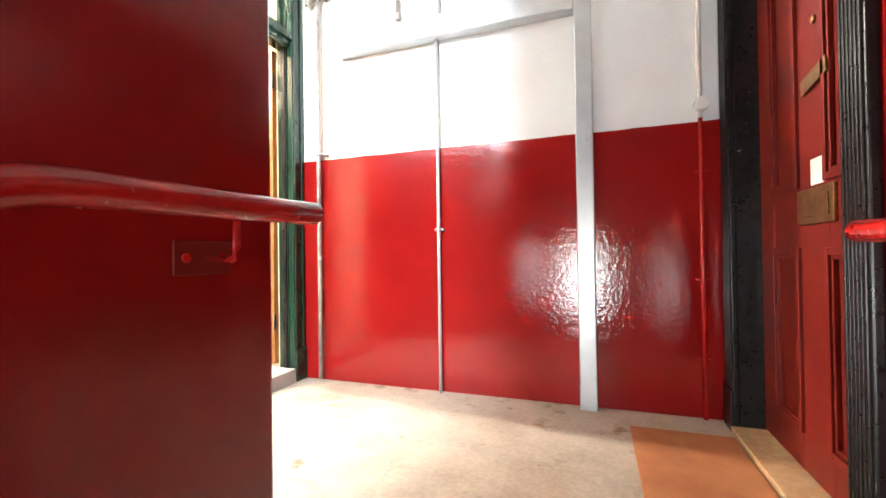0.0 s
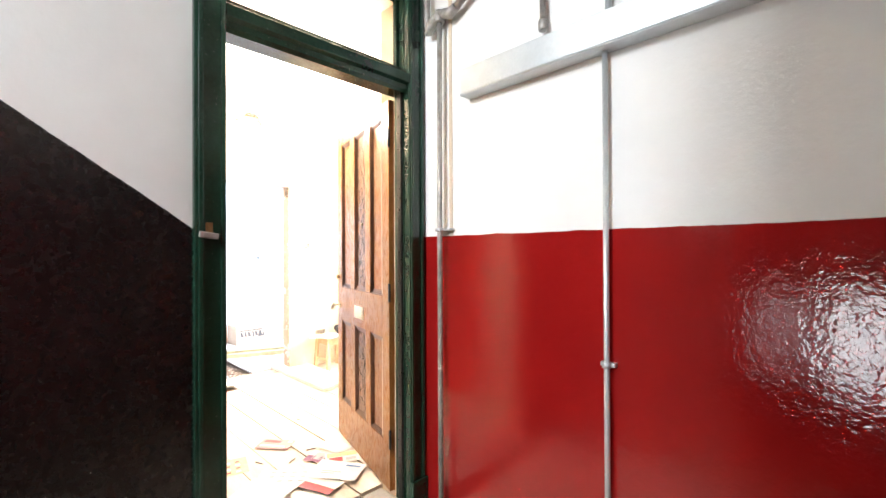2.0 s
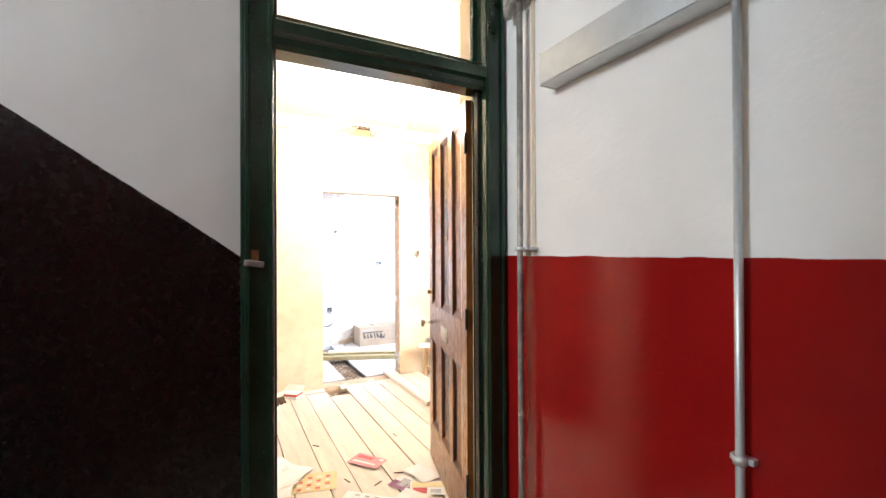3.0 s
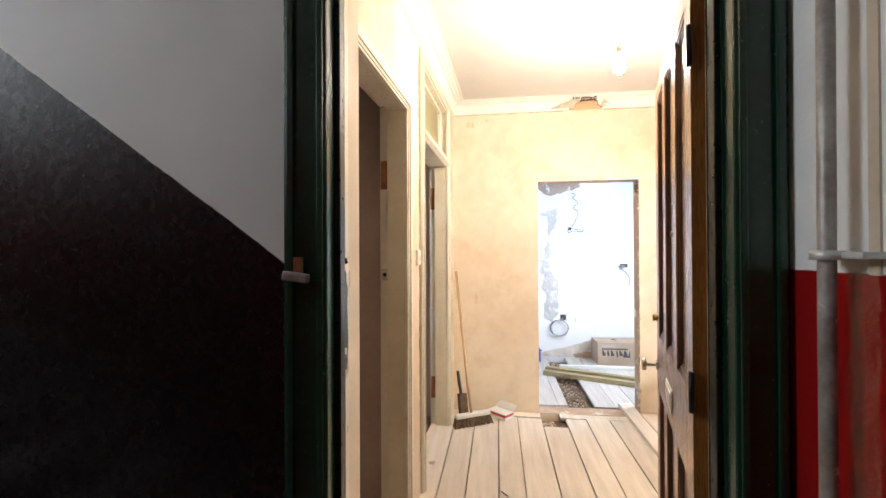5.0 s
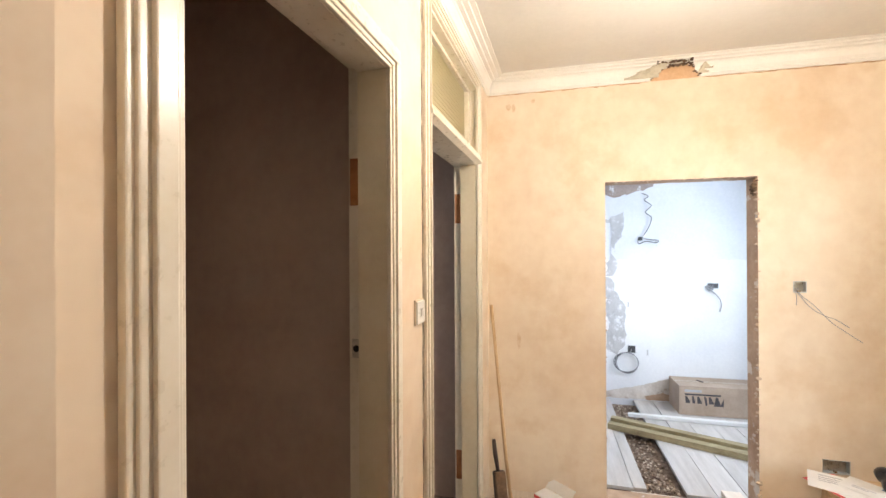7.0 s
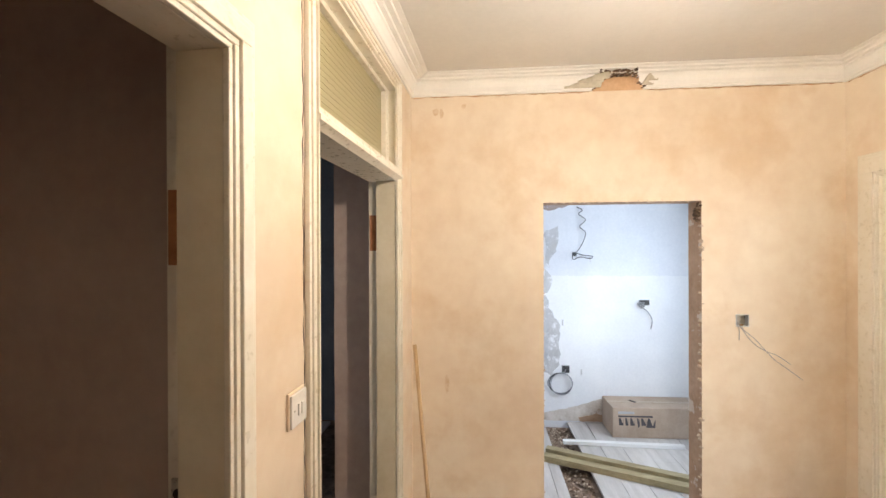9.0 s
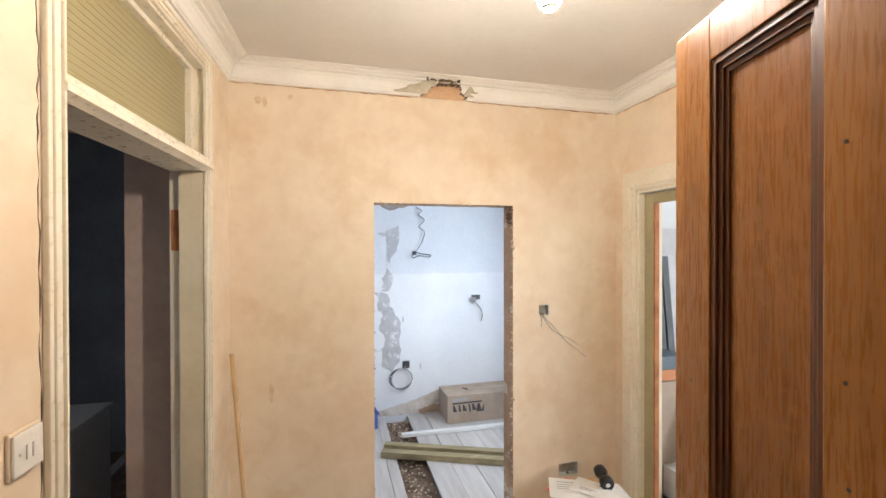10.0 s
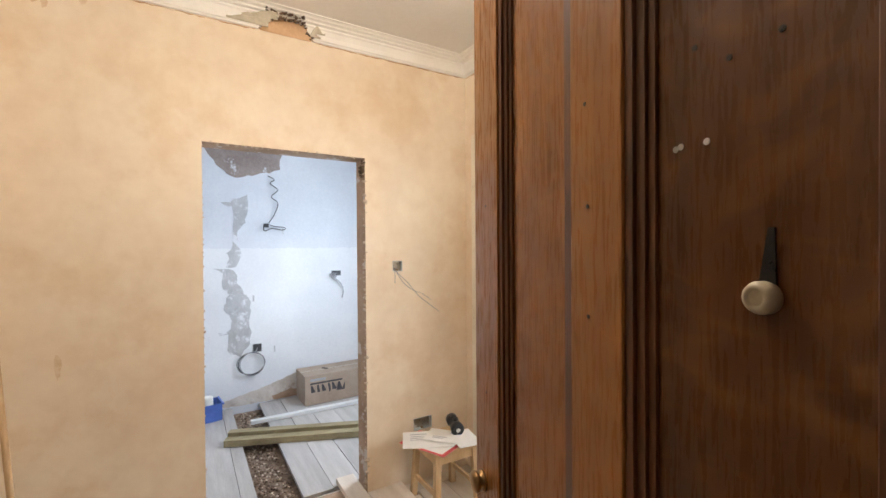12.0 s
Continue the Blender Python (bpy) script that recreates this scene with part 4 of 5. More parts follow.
rc = thing("conduit", (0.622, 2.18, LAND), "thin conduit painted red below and white above", "conduit")
part("lower_tube", tube([(0.622, 2.182, LAND), (0.622, 2.182, 1.42)], 0.011, 12), red_rail_mat, rc, "red painted tube")
part("upper_tube", tube([(0.622, 2.182, 1.42), (0.622, 2.182, 3.4)], 0.011, 12), white_plastic_mat, rc, "white painted tube")
part("junction_box", lathe([(0.032, 2.150), (0.034, 2.154), (0.034, 2.199)], (0.628, 0, 1.488), "y"), white_plastic_mat, rc, "round white junction box")
for z in (0.2, 0.6, 1.15):
    part("saddle", box(0.593, 0.651, 2.188, 2.199, z - 0.006, z + 0.006, bevel=0.002), red_rail_mat, rc)

# ---- handrails ----


def handrail(x, wall_x, y_end, z, side, y_bend, y_bracket):
    h = thing("handrail", (x, y_end, z), "round glossy red handrail fixed to the stair wall", "handrail", "stair handrails")
    pts = [(x, y_end, z + 0.008), (x, y_end - 0.003, z + 0.010), (x, y_end - 0.2, z + 0.005), *[(x, y_bend + 0.10 - 0.025 * k, z + 0.003 - 0.0014 * k ** 2) for k in range(9)], (x, y_bend - 0.94, z - 0.68), (x, y_bend - 1.64, z - 1.18)]
    part("rail", tube(pts, [0.021] + [0.0235] * (len(pts) - 1), 20), red_rail_mat, h)
    for yy, zz in ((y_bracket, z), (y_bend - 0.94, z - 0.656)):
        plate = part("bracket_plate", box(min(wall_x, wall_x + side * 0.006), max(wall_x, wall_x + side * 0.006), yy + 0.025, yy + 0.150, zz - 0.112, zz - 0.048, bevel=0.002), red_door_mat, h)
        part("bracket_arm", tube([(wall_x, yy + 0.10, zz - 0.080), (x - side * 0.06, yy + 0.06, zz - 0.086), (x - side * 0.006, yy + 0.018, zz - 0.082), (x, yy + 0.02, zz - 0.065), (x, yy + 0.022, zz - 0.02)], 0.0065, 10), red_rail_mat, h)
        for k in (0.048, 0.128):
            part("screw", lathe([(0.009, 0.0), (0.008, 0.004)], (wall_x + side * 0.006, yy + k, zz - 0.080), "x", 14), red_rail_mat, plate)


handrail(-0.445, -0.600, 0.475, 0.828, 1, -0.07, 0.245)
handrail(0.635, 0.735, 0.86, 0.775, -1, 0.04, 0.325)

# ---- the neighbour's door ----
nf = thing("door_frame", (0.83, 1.57, LAND), "glossy black door frame of the neighbouring flat", "door frame", kind="structure")
for a, b in ((2.05, 2.165), (0.97, 1.085)):
    part("architrave_board", box(0.707, 0.734, a, b, LAND, 2.2, bevel=0.006), black_mat, nf)
    for k in range(6):
        part("bead", box(0.700, 0.7075, a + 0.008 + 0.017 * k, a + 0.019 + 0.017 * k, LAND + 0.2, 2.18, bevel=0.003), black_mat, nf)
    part("plinth", box(0.694, 0.7075, a - 0.003, b + 0.003, LAND, LAND + 0.198, bevel=0.005), black_mat, nf)
part("architrave_board", box(0.707, 0.734, 1.085, 2.05, 2.09, 2.2, bevel=0.006), black_mat, nf)
part("jamb", box(0.734, 0.89, 2.05, 2.09, LAND, 2.1), black_mat, nf)
part("jamb", box(0.734, 0.89, 1.06, 1.085, LAND, 2.1), black_mat, nf)
part("sill", box(0.695, 0.89, 1.085, 2.05, LAND, LAND + 0.03, bevel=0.004), pine_mat, nf, "bare pale wooden sill")
NDOOR = Matrix.Translation((0.83, 2.045, 0)) @ Matrix.Rotation(radians(-90), 4, "Z")


def n_box(x0, x1, y0, y1, z0, z1, bevel=0.002):
    return box(x0, x1, -y1, -y0, z0, z1, NDOOR @ Matrix.Rotation(0, 4, "Z"), bevel)


ndoor = thing("neighbour_door", (0.83, 1.57, LAND), "closed red gloss panelled door with brass fittings", "door", kind="structure")
NC, NR = [(0.15, 0.385), (0.60, 0.84)], [(0.08, 0.74), (0.985, 1.90)]
part("slab", n_box(0, 0.955, -0.044, -0.012, LAND + 0.035, 2.085), red_door_mat, ndoor)
part("stile", n_box(0, NC[0][0], -0.012, 0, LAND + 0.035, 2.085), red_door_mat, ndoor)
part("stile", n_box(NC[1][1], 0.955, -0.012, 0, LAND + 0.035, 2.085), red_door_mat, ndoor)
part("muntin", n_box(NC[0][1], NC[1][0], -0.012, 0, LAND + 0.035, 2.085), red_door_mat, ndoor)
for a, b in NC:
    for p, q in ((LAND + 0.035, NR[0][0]), (NR[0][1], NR[1][0]), (NR[1][1], 2.085)):
        part("rail", n_box(a, b, -0.012, 0, p, q), red_door_mat, ndoor)
    for p, q in NR:
        for w0, w1, d in ((-0.012, 0.012, 0.012), (0.012, 0.026, 0.004)):
            part("moulding", n_box(a + w0, a + w1, -0.012, d, p + w0, q - w0, 0.003), red_door_mat, ndoor)
            part("moulding", n_box(b - w1, b - w0, -0.012, d, p + w0, q - w0, 0.003), red_door_mat, ndoor)
            part("moulding", n_box(a + w1, b - w1, -0.012, d, p + w0, p + w1, 0.003), red_door_mat, ndoor)
            part("moulding", n_box(a + w1, b - w1, -0.012, d, q - w1, q - w0, 0.003), red_door_mat, ndoor)
lp = part("letter_plate", n_box(0.395, 0.655, 0.0, 0.010, 0.835, 0.96, 0.003), brass_mat, ndoor, "tarnished brass letter plate")
part("flap", n_box(0.425, 0.625, 0.010, 0.014, 0.86, 0.935, 0.002), brass_mat, lp)
part("name_plate", box(-0.09, 0.09, 0.0, 0.012, -0.028, 0.028, NDOOR @ Matrix.Translation((0.535, -0.012, 1.335)) @ Matrix.Rotation(radians(-9), 4, "Y"), 0.003), brass_mat, ndoor, "dull brass name plate")
part("paper_note", n_box(0.485, 0.575, 0.0, 0.002, 0.97, 1.06, 0), paper_mat, ndoor, "small white paper note")
nb = lathe([(0.014, 0.0), (0.014, 0.006), (0.008, 0.009)], (0, 0, 0), "y")
nb.transform(NDOOR @ Matrix.Translation((0.53, 0, 1.535)) @ Matrix.Rotation(math.pi, 4, "Z"))
part("peephole", nb, brass_mat, ndoor)

mat_bm = box(0.255, 0.685, 1.15, 1.955, LAND, LAND + 0.014, bevel=0.004)
solid("door_mat", mat_bm, coir_mat, "worn rust-brown coir door mat on the landing", "door mat")

# ---- hall fittings ----
pendant = thing("pendant_lamp", (-3.19, 2.232, 2.8), "bare lit bulb on a white flex from the ceiling", "lamp")
part("ceiling_rose", lathe([(0.045, 2.775), (0.05, 2.785), (0.05, 2.799)], (-3.19, 2.232, 0)), white_plastic_mat, pendant)
part("flex", tube([(-3.19, 2.232, 2.776), (-3.19, 2.232, 2.530)], 0.0035, 8), white_plastic_mat, pendant)
lampholder = part("lampholder", lathe([(0.009, 2.535), (0.016, 2.525), (0.018, 2.490), (0.020, 2.388)], (-3.19, 2.232, 0)), white_plastic_mat, pendant)
part("bulb", lathe([(0.012, 2.388), (0.014, 2.465), (0.026, 2.448), (0.031, 2.425), (0.027, 2.402), (0.014, 2.388), (0.003, 2.385)], (-3.19, 2.232, 0), sides=24), bulb_mat, lampholder, "lit warm bulb")

switch = thing("light_switch", (-3.285, 1.17, 1.41), "white double light switch on the bare plaster wall", "switch")
part("pattress", box(-3.328, -3.243, 1.171, 1.178, 1.366, 1.458, bevel=0.003), plaster_mat, switch, "plastered back plate")
plate = part("plate", box(-3.325, -3.246, 1.178, 1.185, 1.370, 1.452, bevel=0.003), white_plastic_mat, switch)
part("rocker", box(-3.302, -3.290, 1.185, 1.190, 1.395, 1.425, bevel=0.002), white_plastic_mat, plate)
part("rocker", box(-3.287, -3.275, 1.185, 1.189, 1.395, 1.425, bevel=0.002), white_plastic_mat, plate)
part("screw", lathe([(0.003, 1.1845), (0.003, 1.1858)], (-3.260, 0, 1.411), "y", 10), steel_mat, plate)
switch.matrix_basis = SKEW @ switch.matrix_basis


def wire(points, radius=0.003, sway=0.0, seed=0):
    """A slack cable through points, smoothed."""
    rnd = random.Random(seed)
    pts = [Vector(p) for p in points]
    out = []
    for i in range(len(pts) - 1):
        p0, p1, p2, p3 = pts[max(i - 1, 0)], pts[i], pts[i + 1], pts[min(i + 2, len(pts) - 1)]
        for k in range(6):
            t = k / 6
            out.append(0.5 * ((2 * p1) + (p2 - p0) * t + (2 * p0 - 5 * p1 + 4 * p2 - p3) * t * t + (3 * p1 - p0 - 3 * p2 + p3) * t ** 3))
    out.append(pts[-1])
    return tube([p + Vector([rnd.uniform(-sway, sway) for _ in range(3)]) for p in out], radius, 6)


def back_box(label, x, y0, y1, z0, z1, out):
    """A sunk metal box with an open front on a wall that faces +x."""
    b = thing("socket_box", (x, (y0 + y1) / 2, z0), label, "socket box", "open socket boxes")
    part("back", box(x - 0.034, x - 0.030, y0, y1, z0, z1), steel_mat, b)
    for a in ((y0, y0 + 0.003, z0, z1), (y1 - 0.003, y1, z0, z1), (y0 + 0.003, y1 - 0.003, z0, z0 + 0.003), (y0 + 0.003, y1 - 0.003, z1 - 0.003, z1)):
        part("side", box(x - 0.030, x + out, *a), galv_mat, b)
    part("lug", box(x - 0.02, x - 0.002, (y0 + y1) / 2 - 0.006, (y0 + y1) / 2 + 0.006, z0 + 0.004, z0 + 0.012), brass_mat, b)
    return b


hs = back_box("open metal socket box with loose grey cables in plaster", -4.73, 2.987, 3.055, 1.374, 1.441, 0.002)
part("cable", wire([(-4.75, 3.005, 1.40), (-4.722, 3.012, 1.365), (-4.70, 3.06, 1.29), (-4.705, 3.13, 1.245), (-4.70, 3.18, 1.225), (-4.695, 3.245, 1.18)], 0.0019), cable_mat, hs)
part("cable", wire([(-4.75, 3.02, 1.40), (-4.722, 3.022, 1.36), (-4.70, 3.07, 1.31), (-4.69, 3.15, 1.215), (-4.69, 3.20, 1.175), (-4.685, 3.30, 1.10)], 0.0019), cable_mat, hs)
part("cable", wire([(-4.75, 3.0, 1.395), (-4.722, 3.0, 1.36), (-4.72, 2.998, 1.30)], 0.0019), cable_mat, hs)
back_box("open double socket box low in the plaster wall", -4.73, 3.128, 3.263, 0.328, 0.407, 0.002)

staple = thing("hasp_staple", (-1.80, 1.11, 1.40), "small worn metal hasp on the green frame", "hasp")
part("plate", box(-1.806, -1.802, 1.103, 1.127, 1.395, 1.435, bevel=0.001), brass_mat, staple, "bare brassy plate")
part("staple", box(-0.010, 0.010, -0.032, 0.032, -0.011, 0.011, Matrix.Translation((-1.798, 1.112, 1.388)) @ Matrix.Rotation(radians(-8), 4, "X"), 0.005), old_pipe_mat, staple)
keeper = thing("lock_keeper", (-1.925, 1.185, 1.155), "dark metal lock keeper on the door jamb", "lock keeper")
keep_plate = part("plate", box(-1.94, -1.905, 1.181, 1.186, 1.12, 1.19, bevel=0.001), steel_mat, keeper)
part("slot", box(-1.934, -1.912, 1.186, 1.1875, 1.135, 1.175), black_mat, keep_plate)


def flake(outline, y, thick, mat, label, seed):
    """A scab of paint with a ragged outline of (x, z), on a face that looks north."""
    rnd = random.Random(seed)
    pts = []
    for (x0, z0), (x1, z1) in zip(outline, outline[1:] + outline[:1]):
        n = max(2, int(math.hypot(x1 - x0, z1 - z0) / 0.008))
        pts += [(x0 + (x1 - x0) * k / n + rnd.uniform(-0.002, 0.002), z0 + (z1 - z0) * k / n + rnd.uniform(-0.003, 0.003)) for k in range(n)]
    part("paint_flake", prism(pts, "y", y, y + thick), mat, entry, label)


part("edge_strip", box(-1.972, -1.9445, 1.176, 1.1795, LAND + 0.1, 2.70, bevel=0.001), cream_mat, entry, "chipped cream edge strip")
flake([(-1.93, 1.41), (-1.9475, 1.395), (-1.952, 1.37), (-1.963, 1.35), (-1.958, 1.31), (-1.966, 1.20), (-1.955, 1.12), (-1.93, 1.10)], 1.1796, 0.001, green_mat, "dark green paint over the cream strip", 3)
flake([(-1.975, 1.385), (-1.986, 1.395), (-1.990, 1.37), (-1.982, 1.345), (-1.974, 1.335)], 1.1762, 0.001, patch_mat, "grey scab of old filler", 4)
bm = bmesh.new()
lumps(bm, 6, (-1.948, 1.180, 1.425), (0.005, 0.001, 0.008), (0.003, 0.006), 77)
part("latch_hole", bm, black_mat, entry, "torn dark latch hole")

for y, z, w, h in ((1.387, 1.02, 0.012, 0.055), (1.326, 2.61, 0.02, 0.02), (1.49, 2.64, 0.014, 0.016), (1.36, 2.60, 0.012, 0.03)):
    rnd = random.Random(int(y * 1000))
    rim = [(y + w * (0.7 + 0.5 * rnd.random()) * math.cos(a), z + h * (0.7 + 0.5 * rnd.random()) * math.sin(a)) for a in np.linspace(0, 2 * math.pi, 14, endpoint=False)]
    structure("wall_stain", prism(rim, "x", -4.7305, -4.7292), stain_mat, "small brown smear on the bare plaster", "stain")

# ---- broom corner ----
broom = thing("broom", (-4.38, 1.37, 0), "brown bristle broom leaning in the plaster corner", "broom")
HEAD = Matrix.Translation((-4.385, 1.372, 0)) @ Matrix.Rotation(math.atan2(0.26, -0.148), 4, "Z")
broom_head = part("head", box(-0.155, 0.155, -0.028, 0.028, 0.075, 0.103, HEAD, 0.006), white_wood_mat, broom, "pale wooden brush head")
bm = bmesh.new()
rnd = random.Random(9)
for i in range(26):
    for j in range(4):
        x, yy = -0.148 + i * 0.01184, -0.021 + j * 0.014
        lean = rnd.uniform(-0.012, 0.012) + 0.02 * (x / 0.15)
        a = [bm.verts.new((x + dx * 0.005, yy + dy * 0.006, 0.077)) for dx, dy in ((-1, -1), (1, -1), (1, 1), (-1, 1))]
        b = [bm.verts.new((x + lean + dx * 0.0065, yy * 1.4 + rnd.uniform(-0.006, 0.006) + dy * 0.007, rnd.uniform(0.001, 0.006))) for dx, dy in ((-1, -1), (1, -1), (1, 1), (-1, 1))]
        for k in range(4):
            bm.faces.new((a[k], b[k], b[(k + 1) % 4], a[(k + 1) % 4]))
        bm.faces.new(b)
bm.transform(HEAD)
part("bristles", bm, bristle_mat, broom_head, "splayed brown bristles")
part("handle", tube([(-4.395, 1.36, 0.095), (-4.44, 1.325, 0.34), (-4.615, 1.215, 1.27)], 0.0115, 12), pine_mat, broom, "long pale wooden handle")

pan = thing("hand_brush", (-4.52, 1.29, 0), "dark wooden hand brush propped in the corner", "brush")
part("handle", tube([(-4.60, 1.228, 0.385), (-4.58, 1.24, 0.30), (-4.55, 1.262, 0.20)], [0.012, 0.016, 0.012], 10), dark_wood_mat, pan)
BR = Matrix.Translation((-4.53, 1.275, 0.12)) @ Matrix.Rotation(radians(20), 4, "Z") @ Matrix.Rotation(radians(-22), 4, "Y")
brush_body = part("body", box(-0.016, 0.016, -0.04, 0.04, -0.09, 0.09, BR, 0.012), dark_wood_mat, pan)
part("bristles", box(0.016, 0.055, -0.034, 0.034, -0.085, 0.085, BR, 0.006), bristle_mat, brush_body)

CT = Matrix.Translation((-4.60, 1.60, 0)) @ Matrix.Rotation(radians(50), 4, "Z")
carton = thing("small_carton", (-4.60, 1.60, 0), "small white and red carton lying open on the boards", "carton")
carton_body = part("body", box(-0.10, 0.10, -0.055, 0.055, 0.0, 0.052, CT, 0.003), paper_mat, carton)
part("band", box(-0.101, 0.101, -0.0565, 0.0565, 0.026, 0.046, CT), red_ink_mat, carton_body, "red printed band")
part("flap", box(-0.10, 0.10, 0.0, 0.07, 0.0, 0.002, CT @ Matrix.Translation((0, 0.055, 0.052)) @ Matrix.Rotation(radians(38), 4, "X")), paper_mat, carton_body)

# ---- stool with post on it ----
STX, STY, STZ = -4.46, 3.20, 0.365
stool = thing("stool", (STX, STY, 0), "small bare wooden stool by the plaster wall", "stool")
part("seat", box(STX - 0.15, STX + 0.15, STY - 0.15, STY + 0.15, STZ - 0.024, STZ, bevel=0.006), pine_mat, stool)
for sx in (-1, 1):
    for sy in (-1, 1):
        leg = prism([(-0.017, -0.017), (0.017, -0.017), (0.017, 0.017), (-0.017, 0.017)], "z", 0, STZ - 0.024)
        for v in leg.verts:
            v.co.x += STX + sx * (0.122 + 0.02 * (1 - v.co.z / STZ))
            v.co.y += STY + sy * (0.122 + 0.02 * (1 - v.co.z / STZ))
        part("leg", leg, pine_mat, stool)
    part("apron", box(STX - 0.115, STX + 0.115, STY + sx * 0.122 - 0.009, STY + sx * 0.122 + 0.009, STZ - 0.075, STZ - 0.024), pine_mat, stool)
    part("apron", box(STX + sx * 0.122 - 0.009, STX + sx * 0.122 + 0.009, STY - 0.11, STY + 0.11, STZ - 0.075, STZ - 0.024), pine_mat, stool)
    part("stretcher", box(STX - 0.125, STX + 0.125, STY + sx * 0.132 - 0.008, STY + sx * 0.132 + 0.008, 0.11, 0.135), pine_mat, stool)


def sheet(name, x, y, z, w, d, turn, mat, label, category="paper", group="", curl=0.006, seed=0, bands=()):
    """A sheet of paper with a slight curl, and printed blocks (x0, x1, y0, y1, material) in its own space."""
    rnd = random.Random(seed)
    m = Matrix.Translation((x, y, z)) @ Matrix.Rotation(radians(turn), 4, "Z")
    ax, ay, ph = rnd.uniform(0.3, 1), rnd.uniform(0.3, 1), rnd.uniform(0, 3)

    def lift(u, v):
        return curl * (0.5 + 0.5 * math.sin(ax * u / w * 3 + ay * v / d * 3 + ph))

    def skin(x0, x1, y0, y1, low, high, n):
        bm = bmesh.new()
        grid = [[[bm.verts.new((u, v, lift(u, v) + h)) for v in np.linspace(y0, y1, n)] for u in np.linspace(x0, x1, n)] for h in (low, high)]
        for i in range(n - 1):
            for j in range(n - 1):
                bm.faces.new((grid[0][i][j], grid[0][i][j + 1], grid[0][i + 1][j + 1], grid[0][i + 1][j]))
                bm.faces.new((grid[1][i][j], grid[1][i + 1][j], grid[1][i + 1][j + 1], grid[1][i][j + 1]))
        rim = [(i, 0) for i in range(n)] + [(n - 1, j) for j in range(1, n)] + [(i, n - 1) for i in range(n - 2, -1, -1)] + [(0, j) for j in range(n - 2, 0, -1)]
        for (a, b), (c, e) in zip(rim, rim[1:] + rim[:1]):
            bm.faces.new((grid[0][a][b], grid[0][c][e], grid[1][c][e], grid[1][a][b]))
        bm.transform(m)
        return bm

    ob = solid(name, skin(-w / 2, w / 2, -d / 2, d / 2, 0.0004, 0.0012, 7), mat, label, category, group)
    for x0, x1, y0, y1, ink in bands:
        part("print", skin(x0 * w, x1 * w, y0 * d, y1 * d, 0.0012, 0.0015, 5), ink, ob)
    return ob


TEXT = [(-0.35, 0.1, 0.30, 0.34, grey_ink_mat), (-0.35, 0.3, 0.18, 0.21, grey_ink_mat), (-0.35, 0.25, 0.08, 0.11, grey_ink_mat), (-0.35, 0.3, -0.02, 0.01, grey_ink_mat)]
ENV = [(0.1, 0.4, 0.25, 0.36, blue_ink_mat), (-0.3, 0.1, -0.15, -0.10, grey_ink_mat), (-0.3, 0.0, -0.25, -0.20, grey_ink_mat)]
REDB = [(-0.5, 0.5, 0.38, 0.5, red_ink_mat), (-0.5, 0.5, -0.5, -0.40, red_ink_mat), (-0.5, -0.42, -0.4, 0.38, red_ink_mat), (0.42, 0.5, -0.4, 0.38, red_ink_mat)]
sheet("leaflet", STX + 0.01, STY - 0.10, STZ, 0.32, 0.21, 25, paper_mat, "white leaflet with a red border on the stool", "leaflet", "post on the stool", 0.004, 1, REDB)
sheet("letter", STX - 0.03, STY - 0.10, STZ + 0.007, 0.30, 0.21, 64, paper_mat, "folded white letter lying on the stool", "letter", "post on the stool", 0.005, 2, TEXT)
sheet("envelope", STX + 0.0, STY + 0.00, STZ + 0.014, 0.23, 0.16, 40, paper_mat, "white envelope with a blue stamp on the stool", "envelope", "post on the stool", 0.004, 3, ENV)
sheet("envelope", STX + 0.08, STY + 0.09, STZ + 0.010, 0.22, 0.15, -10, paper_mat, "plain white envelope on the stool", "envelope", "post on the stool", 0.004, 4)
torch = thing("torch", (STX - 0.02, STY + 0.09, STZ + 0.02), "stubby black plastic torch on the post", "torch")
TM = Matrix.Translation((STX - 0.03, STY + 0.09, STZ + 0.060)) @ Matrix.Rotation(radians(-12), 4, "Z") @ Matrix.Rotation(radians(12), 4, "Y") @ Matrix.Diagonal((0.68, 1.0, 1.0, 1.0))
tb = lathe([(0.03, -0.10), (0.036, -0.095), (0.038, -0.04), (0.03, -0.03), (0.03, 0.03), (0.038, 0.04), (0.041, 0.085), (0.037, 0.10)], (0, 0, 0), "x", 16)
tb.transform(TM)
torch_body = part("body", tb, black_plastic_mat, torch)
part("grip", box(-0.02, 0.022, -0.010, 0.010, 0.028, 0.038, TM, 0.003), black_plastic_mat, torch_body)
tl = lathe([(0.014, 0.1005), (0.012, 0.103)], (0, 0, 0), "x", 16)
tl.transform(TM)
part("lens", tl, paper_mat, torch_body, "pale lens cap")

